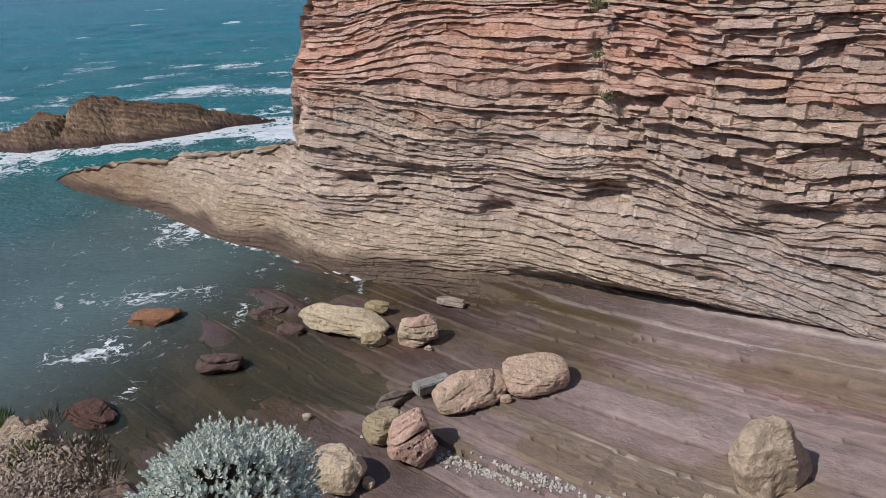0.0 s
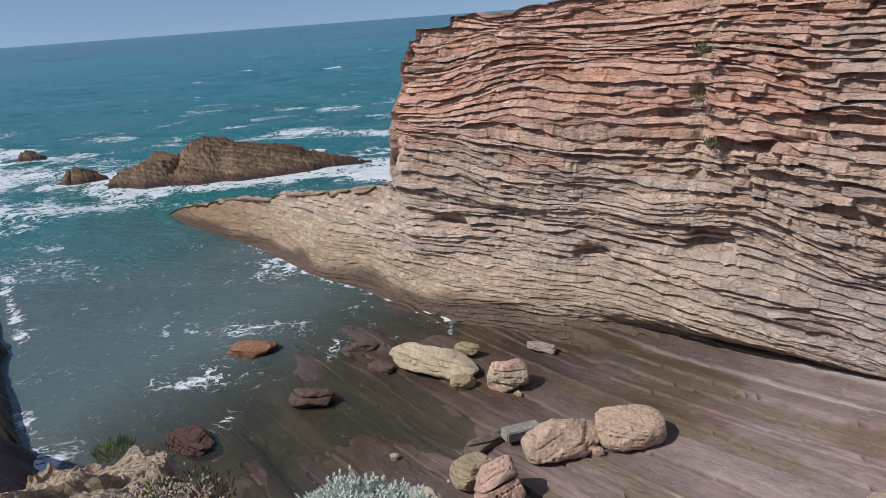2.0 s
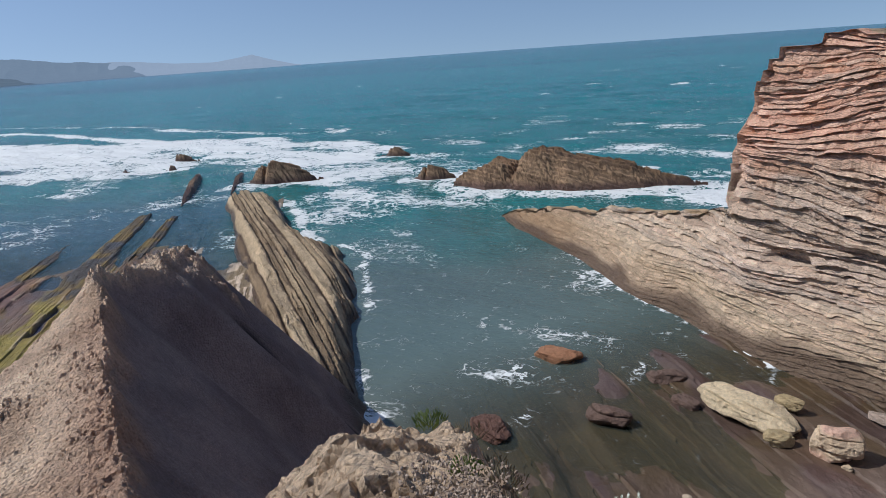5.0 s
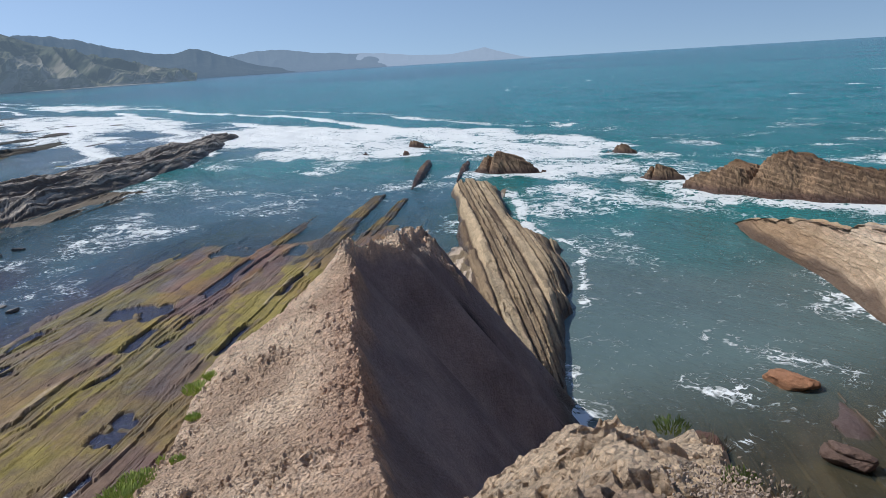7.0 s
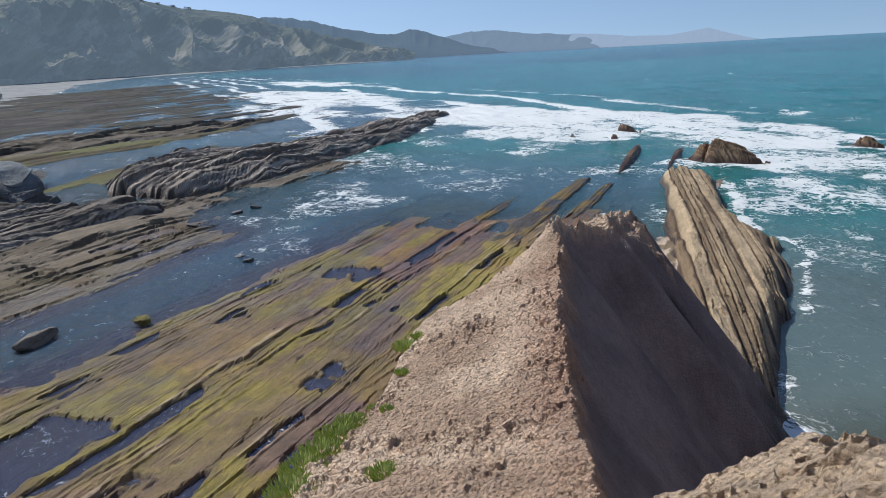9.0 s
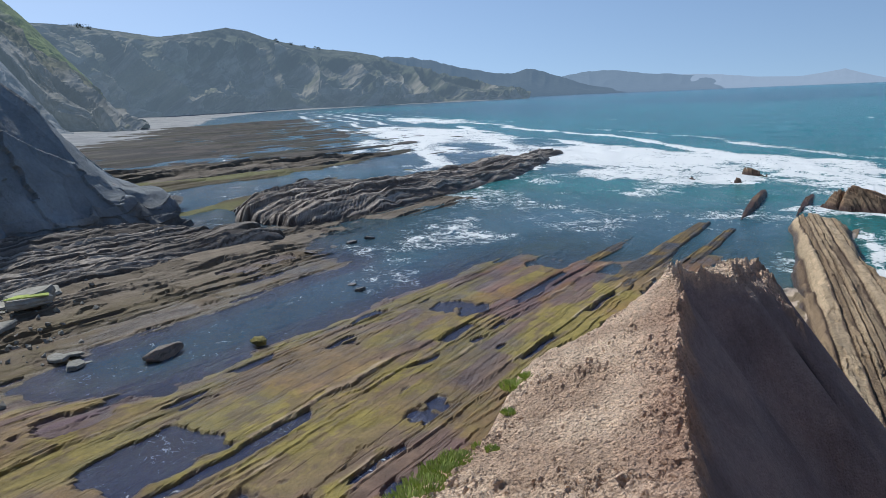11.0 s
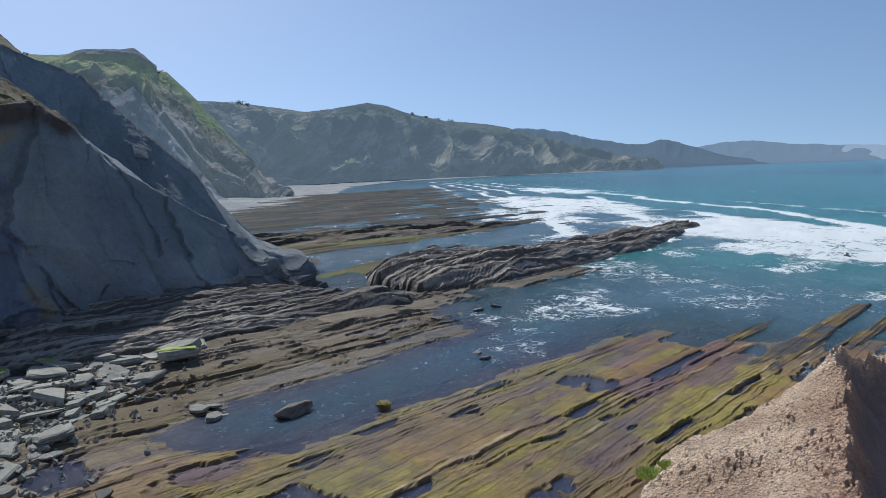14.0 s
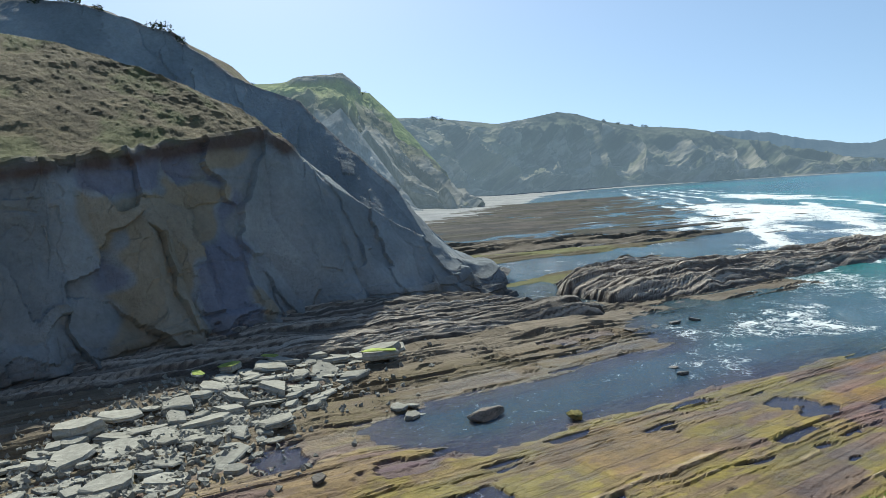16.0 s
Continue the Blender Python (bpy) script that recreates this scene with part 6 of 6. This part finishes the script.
def slab_mesh(seed, flat):
    """An angular slab of limestone with broken edges, one unit across."""
    r = random.Random(seed)
    n = r.randint(4, 7)
    bm = bmesh.new()
    ang = sorted((k + r.uniform(-0.32, 0.32)) * 2 * math.pi / n for k in range(n))
    rad = [0.5 * r.uniform(0.72, 1.08) for _ in range(n)]
    rings = []
    for scale, z in ((0.86, 0.0), (0.98, 0.22), (0.93, 0.42), (1.0, 0.55), (0.97, 0.8), (0.93, 1.0)):
        rings.append([bm.verts.new((rad[k] * scale * math.cos(ang[k]) + r.uniform(-0.02, 0.02), 0.66 * rad[k] * scale * math.sin(ang[k]) + r.uniform(-0.02, 0.02), z * flat + r.uniform(-0.03, 0.03) * flat)) for k in range(n)])
    for a, b in zip(rings, rings[1:]):
        for k in range(n):
            bm.faces.new((a[k], a[(k + 1) % n], b[(k + 1) % n], b[k]))
    bm.faces.new(rings[-1])
    bm.faces.new(rings[0][::-1])
    me = bpy.data.meshes.new("fallen_rock")
    bm.to_mesh(me)
    bm.free()
    me.materials.append(M_SLAB)
    return me


SLABS = [slab_mesh(400 + k, f) for k, f in enumerate((0.09, 0.12, 0.16, 0.22, 0.13, 0.26, 0.10, 0.18, 0.30, 0.14))]


def rock_slab(x, y, size, rnd_gen, label, lift=0.0, tilt=9, shapes=SLABS):
    x, y = (float(k) for k in bend(x, y))
    ob = new("fallen_rock", rnd_gen.choice(shapes))
    ob.matrix_world = pose(x, y, max(ground_at(x, y), -0.1) - 0.04 * size + lift, rnd_gen.uniform(-tilt, tilt), rnd_gen.uniform(-tilt, tilt), rnd_gen.uniform(0, 360)) @ Matrix.Diagonal((size, size, size * rnd_gen.uniform(0.55, 1.0), 1))
    return tagged(ob, label, "rock", group="fallen slabs below the marl cliff")


def talus():
    """Fallen slabs heaped between the marl cliff and the platform."""
    r = random.Random(77)
    placed = []
    plan = [(66, 1.6, 3.2, "large angular grey limestone slab among fallen rocks"), (205, 0.7, 1.6, "angular grey limestone slab on a rock fall")]
    for count, lo, hi, label in plan:
        done = tries = 0
        while done < count and tries < 6000:
            tries += 1
            t = r.random() ** 1.15
            cx, cy = -17 - 25 * t, -20.5 + 4.0 * t
            half = 5.2 - 3.4 * t
            v = r.gauss(-0.1, 0.55)
            if abs(v) > 1.05:
                continue
            x, y = cx - 0.17 * v * half, cy + 0.98 * v * half
            s = r.uniform(lo, hi) * (1.0 - 0.12 * (v > 0.3)) * (0.6 + 0.45 * min(1, 2.5 * t))
            if any((x - a) ** 2 + (y - b) ** 2 < (0.235 * (s + c)) ** 2 for a, b, c in placed):
                continue
            placed.append((x, y, s))
            rock_slab(x, y, s, r, label, lift=0.10 * max(0, -v) + (0.12 if s < 0.7 else 0))
            done += 1


talus()
M_MOSSY = rock_material("weedy_slab", base=(0.27, 0.33, 0.08), grain=9, blotch=1.4, depth=0.03, contrast=0.6)
rm = random.Random(3)
for x, y, sz in ((-37.4, -14.6, 2.9), (-35.6, -20.6, 1.3), (-33.2, -21.6, 2.0), (-31.3, -22.4, 1.3)):
    ob = rock_slab(x, y, sz, rm, "grey slab with a bright green weedy top on the rock fall", 0.35, 7)
    top = ob.copy()
    ob.data = ob.data.copy()
    cover = new("weed_cover", slab_mesh(470 + int(sz * 10), 0.05))
    cover.data.materials.clear()
    cover.data.materials.append(M_MOSSY)
    cover.parent = ob
    zt = max(v.co.z for v in ob.data.vertices)
    cover.matrix_local = Matrix.Translation((0.02, 0.01, zt - 0.012)) @ Matrix.Diagonal((0.95, 0.98, 0.6, 1))
    bpy.data.objects.remove(top)
r0 = random.Random(5)
M_WETSTONE = rock_material("dark_wet_stone", base=(0.105, 0.092, 0.08), grain=9, blotch=1.1, depth=0.02, contrast=0.45, rough=0.5)
WET_SLABS = []
for me in SLABS:
    dark_me = me.copy()
    dark_me.materials.clear()
    dark_me.materials.append(M_WETSTONE)
    WET_SLABS.append(dark_me)
bx, by = (float(k) for k in bend(-29.7, -6.95))
boulder(bx, by, (1.9, 0.9, 0.60), -35, (0.19, 0.18, 0.165), "dark-sided grey block standing in the channel", 331, layers=0.4, notch=0.04, square=0.55, z=-0.05, group="stones in the channel")
bx, by = (float(k) for k in bend(-29.8, -3.1))
boulder(bx, by, (0.8, 0.6, 0.4), 20, (0.20, 0.19, 0.07), "small olive stone on the platform's edge", 332, z=0.05, group="stones in the channel")
for dx, dy, sz in ((0, 0, 1.2), (0.8, 0.9, 1.1), (-0.5, 0.5, 0.9), (0.3, 1.2, 0.6)):
    rock_slab(-30.2 + dx, -11.2 + dy, sz, r0, "grey slab in a small heap beside the channel", 0.1)
for x, y, sz in ((-47.5, -0.6, 0.9), (-49.2, 1.2, 0.8), (-50.5, 2.6, 1.3), (-51.4, 4.0, 0.9), (-48.6, 0.3, 0.6), (-38.5, 1.6, 0.8), (-37.2, 2.0, 0.7), (-21.5, -11.2, 0.8)):
    rock_slab(x, y, sz, r0, "small dark stone at the edge of the channel", 0.1, shapes=WET_SLABS)


def pebbles(name, label, centre, along, across, turn, count, lo, hi, seed, mat, ground=ground_at):
    """Loose shingle as one heap of small stones."""
    r = random.Random(seed)
    verts, faces = [], []
    base = [(1, 0, 0), (-1, 0, 0), (0, 1, 0), (0, -1, 0), (0, 0, 1), (0, 0, -1)]
    tri = [(0, 2, 4), (2, 1, 4), (1, 3, 4), (3, 0, 4), (2, 0, 5), (1, 2, 5), (3, 1, 5), (0, 3, 5)]
    c, s = math.cos(radians(turn)), math.sin(radians(turn))
    for _ in range(count):
        p, q = r.gauss(0, 0.5) * along, r.gauss(0, 0.5) * across
        x, y = centre[0] + c * p - s * q, centre[1] + s * p + c * q
        k = r.uniform(lo, hi)
        z = ground(x, y) + 0.2 * k
        rot = Euler((r.uniform(0, 6), r.uniform(0, 6), r.uniform(0, 6))).to_matrix()
        o = len(verts)
        for b in base:
            v = rot @ Vector((b[0] * k, b[1] * k * r.uniform(0.6, 1), b[2] * k * 0.6))
            verts.append((x + v.x, y + v.y, z + v.z))
        faces += [tuple(o + t for t in f) for f in tri]
    me = bpy.data.meshes.new(name)
    me.from_pydata(verts, [], faces)
    me.materials.append(mat)
    return tagged(new(name, me), label, "pebbles", kind="stuff")


M_PEBBLE = leaf_material("pale_pebble", (0.40, 0.36, 0.31), (0.62, 0.58, 0.52), 0.85)
pebbles("shingle", "pale shingle caught between bedding steps", (1.0, 11.35), 2.2, 0.22, -31, 520, 0.02, 0.07, 8, M_PEBBLE)
pebbles("rubble", "small grey rubble between fallen slabs", (-26, -19), 14, 5.5, -9, 3200, 0.06, 0.24, 9, M_SLAB)


# ---- plants ----
def leaf_quad(bm, base, direction, length, width, side):
    tip = base + direction * length
    mid = base + direction * length * 0.55
    vs = [bm.verts.new(v) for v in (base, mid + side * width, tip, mid - side * width)]
    bm.faces.new(vs)


def silver_bush(x, y, z, radius, height, sprigs, seed):
    """A low silver-grey shrub: upright sprigs set with narrow leaves, dark twigs inside."""
    r = random.Random(seed)
    bm, tw = bmesh.new(), bmesh.new()
    for _ in range(sprigs):
        a, e = r.uniform(0, 2 * math.pi), math.asin(r.random() ** 0.8)
        lump = 1 + 0.16 * float(vnoise(a * 1.6, e * 3, 0, seed))
        k = r.uniform(0.78, 1.0) * lump
        c = Vector((radius * k * math.cos(e) * math.cos(a) * 1.15, radius * k * math.cos(e) * math.sin(a), height * k * (0.08 + 0.92 * math.sin(e))))
        d = Vector((math.cos(a) * math.cos(e) * 0.8, math.sin(a) * math.cos(e) * 0.8, 0.75 + 0.5 * math.sin(e))).normalized()
        d = (d + Vector((r.uniform(-.45, .45), r.uniform(-.45, .45), r.uniform(-.2, .2)))).normalized()
        u = d.orthogonal().normalized()
        v = d.cross(u)
        length = r.uniform(0.028, 0.045)
        for m in range(15):
            t = m / 14
            b = m * 2.4
            out = u * math.cos(b) + v * math.sin(b)
            leaf_quad(bm, c + d * length * t, (d * (0.5 + 0.8 * t) + out * (1.0 - 0.55 * t)).normalized(), r.uniform(0.009, 0.014), 0.0038, d.cross(out).normalized())
        if r.random() < 0.5:
            leaf_quad(tw, c * 0.25, (c + d * length - c * 0.25).normalized(), (c + d * length - c * 0.25).length, 0.002, u)
    root = new("silver_bush")
    root.location = (x, y, z)
    bm_object("foliage", bm, M_BUSH, root)
    bm_object("twig", tw, M_TWIG, root)
    return tagged(root, "rounded silver-grey shrub on the cliff edge", "shrub")


def tuft(name, x, y, z, radius, height, blades, seed, mat, label, category="plant", broad=0.006):
    """A clump of grass or succulent shoots."""
    r = random.Random(seed)
    bm = bmesh.new()
    for _ in range(blades):
        a, k = r.uniform(0, 2 * math.pi), r.random() ** 0.6 * radius
        base = Vector((k * math.cos(a), k * math.sin(a), -0.04))
        lean = Vector((math.cos(a) * r.uniform(0.1, 0.9) + r.uniform(-.3, .3), math.sin(a) * r.uniform(0.1, 0.9) + r.uniform(-.3, .3), 1)).normalized()
        leaf_quad(bm, base, lean, height * r.uniform(0.5, 1.1), broad, lean.orthogonal().normalized())
    ob = bm_object(name, bm, mat)
    ob.location = (x, y, z)
    return tagged(ob, label, category)


def head_z(x, y):
    u, w = to_uw(x, y)
    return float(headland_height(np.array([u]), np.array([w]))[0][0])


M_CLOD = leaf_material("soil_clod", (0.20, 0.145, 0.105), (0.46, 0.37, 0.29), 0.95)
bx, by = uw(2.35, 0.32)
pebbles("clods", "crumbled pale soil clods beside the silver shrub", (bx, by), 0.42, 0.24, 135, 900, 0.004, 0.014, 15, M_CLOD, head_z)
bx, by = uw(1.60, 0.68)
silver_bush(bx, by, 8.49, 0.225, 0.27, 1500, 31)
M_FLESHY = leaf_material("fleshy_leaf", (0.24, 0.33, 0.06), (0.50, 0.56, 0.17))
M_DRY = leaf_material("dry_grass", (0.16, 0.12, 0.07), (0.30, 0.25, 0.15))
tr = random.Random(12)
for u, w, rad, hgt, n, mat, label in ((4.85, 0.62, 0.13, 0.08, 200, M_GRASS, "green grass tuft on the cliff edge"), (4.6, 0.85, 0.12, 0.10, 90, M_DRY, "dry grass tuft on the cliff edge"), (4.3, 0.98, 0.12, 0.10, 90, M_DRY, "dry grass tuft on the cliff edge"),
                                  (2.62, 0.42, 0.08, 0.035, 130, M_GRASS, "short green grass on the cliff edge"), (2.45, 0.55, 0.10, 0.04, 110, M_DRY, "dry grass tuft on the cliff edge"), (1.45, 0.85, 0.07, 0.13, 50, M_DRY, "dry stalks beside the silver shrub"), (2.2, 0.52, 0.06, 0.07, 50, M_DRY, "dry grass tuft on the cliff edge")):
    x, y = uw(u, w)
    tuft("grass_tuft", x, y, head_z(x, y), rad, hgt, n, tr.randint(0, 999), mat, label, broad=0.0035)
for u, w, rad in ((5.9, -5.35, 0.34), (6.4, -5.45, 0.36), (6.9, -5.5, 0.34), (7.3, -5.5, 0.30), (7.8, -5.55, 0.24), (8.2, -5.6, 0.16), (10.0, -5.9, 0.32), (10.4, -5.85, 0.18), (5.5, -4.0, 0.22), (5.2, -5.0, 0.36), (8.9, -5.5, 0.12), (7.6, -5.1, 0.10)):
    x, y = uw(u, w)
    tuft("green_plant", x, y, head_z(x, y) + 0.02, rad * 0.85, 0.07 + 0.12 * rad, int(1700 * rad), tr.randint(0, 999), M_FLESHY, "bright green fleshy plants on the edge of the pale slope", broad=0.009)


def clump(name, x, y, z, size, seed, mat, label, category="shrub", leaves=500, leaf=0.12):
    """A ragged scrub crown of many small leaves on a few short limbs."""
    r = random.Random(seed)
    bm, tw = bmesh.new(), bmesh.new()
    lobes = [(Vector((r.uniform(-.5, .5), r.uniform(-.5, .5), r.uniform(0.25, 0.75))), r.uniform(0.22, 0.42)) for _ in range(6)]
    for _ in range(leaves):
        c, k = r.choice(lobes)
        d = Vector((r.gauss(0, 1), r.gauss(0, 1), r.gauss(0, 0.8))).normalized()
        p = (c + d * k * r.uniform(0.55, 1.0)) * size
        out = (d + Vector((r.uniform(-1, 1), r.uniform(-1, 1), r.uniform(-0.5, 1)))).normalized()
        leaf_quad(bm, p, out, size * leaf, size * leaf * 0.3, out.orthogonal().normalized())
    for c, k in lobes:
        leaf_quad(tw, Vector((0, 0, -0.2 * size)), c.normalized(), c.length * size, 0.02 * size, c.orthogonal().normalized())
    root = new(name)
    root.location = (x, y, z)
    bm_object("foliage", bm, mat, root)
    bm_object("twig", tw, M_TWIG, root)
    return tagged(root, label, category)


M_SCRUB = leaf_material("dull_green_leaf", (0.09, 0.10, 0.045), (0.20, 0.20, 0.09))
# scrub along the crests and on the bedded cliff
for x, y, z, size, seed in ((-72.0, -60.0, 34.4, 2.2, 1), (-73.4, -57.0, 33.6, 1.8, 2), (-75.6, -50.5, 31.0, 2.6, 3), (-76.0, -48.6, 29.6, 1.8, 4), (-76.3, -46.0, 27.0, 1.2, 5), (-70.5, -63.0, 34.6, 1.6, 6)):
    clump("crest_shrub", x, y, z - 0.3 - 0.3 * size, size * 0.85, seed, M_TREE, "dark wind-cut shrub on the cliff crest")
for x, y, z, size, seed in ((4.95, 18.0, 6.35, 0.45, 11), (8.0, 17.0, 6.3, 0.30, 12), (9.2, 16.4, 8.4, 0.5, 13), (11.0, 15.2, 7.1, 0.5, 14), (4.6, 18.4, 7.4, 0.4, 15), (4.7, 18.3, 8.6, 0.5, 16)):
    clump("ledge_plant", x, y, z, size * 0.75, seed, M_SCRUB, "green plant rooted in the bedded cliff", "plant", 260, 0.16)
for x, y, z, size, seed in ((-446, -113, 57, 7, 21), (-456, -111, 58, 8, 22), (-464, -110, 58, 6, 23), (-790, -4, 76, 9, 24), (-806, 12, 73, 9, 25), (-822, 28, 71, 9, 26), (-838, 44, 70, 9, 27), (-852, 62, 69, 8, 28), (-250, -128, 55.5, 2.5, 29), (-240, -80, 46.5, 2.0, 30)):
    far = 1.9 if x < -300 else 2.1
    (x, y, z), size = farther([(x, y, z)], far)[0], size * far
    px, py = (float(k) for k in bend(x, y, share=0.5 if far < 2 else 0))
    clump("ridge_tree", px, py, z - 0.3 * size, size * 0.6, seed, M_TREE, "dark tree standing on the skyline of the coast", "tree", 320, 0.14)
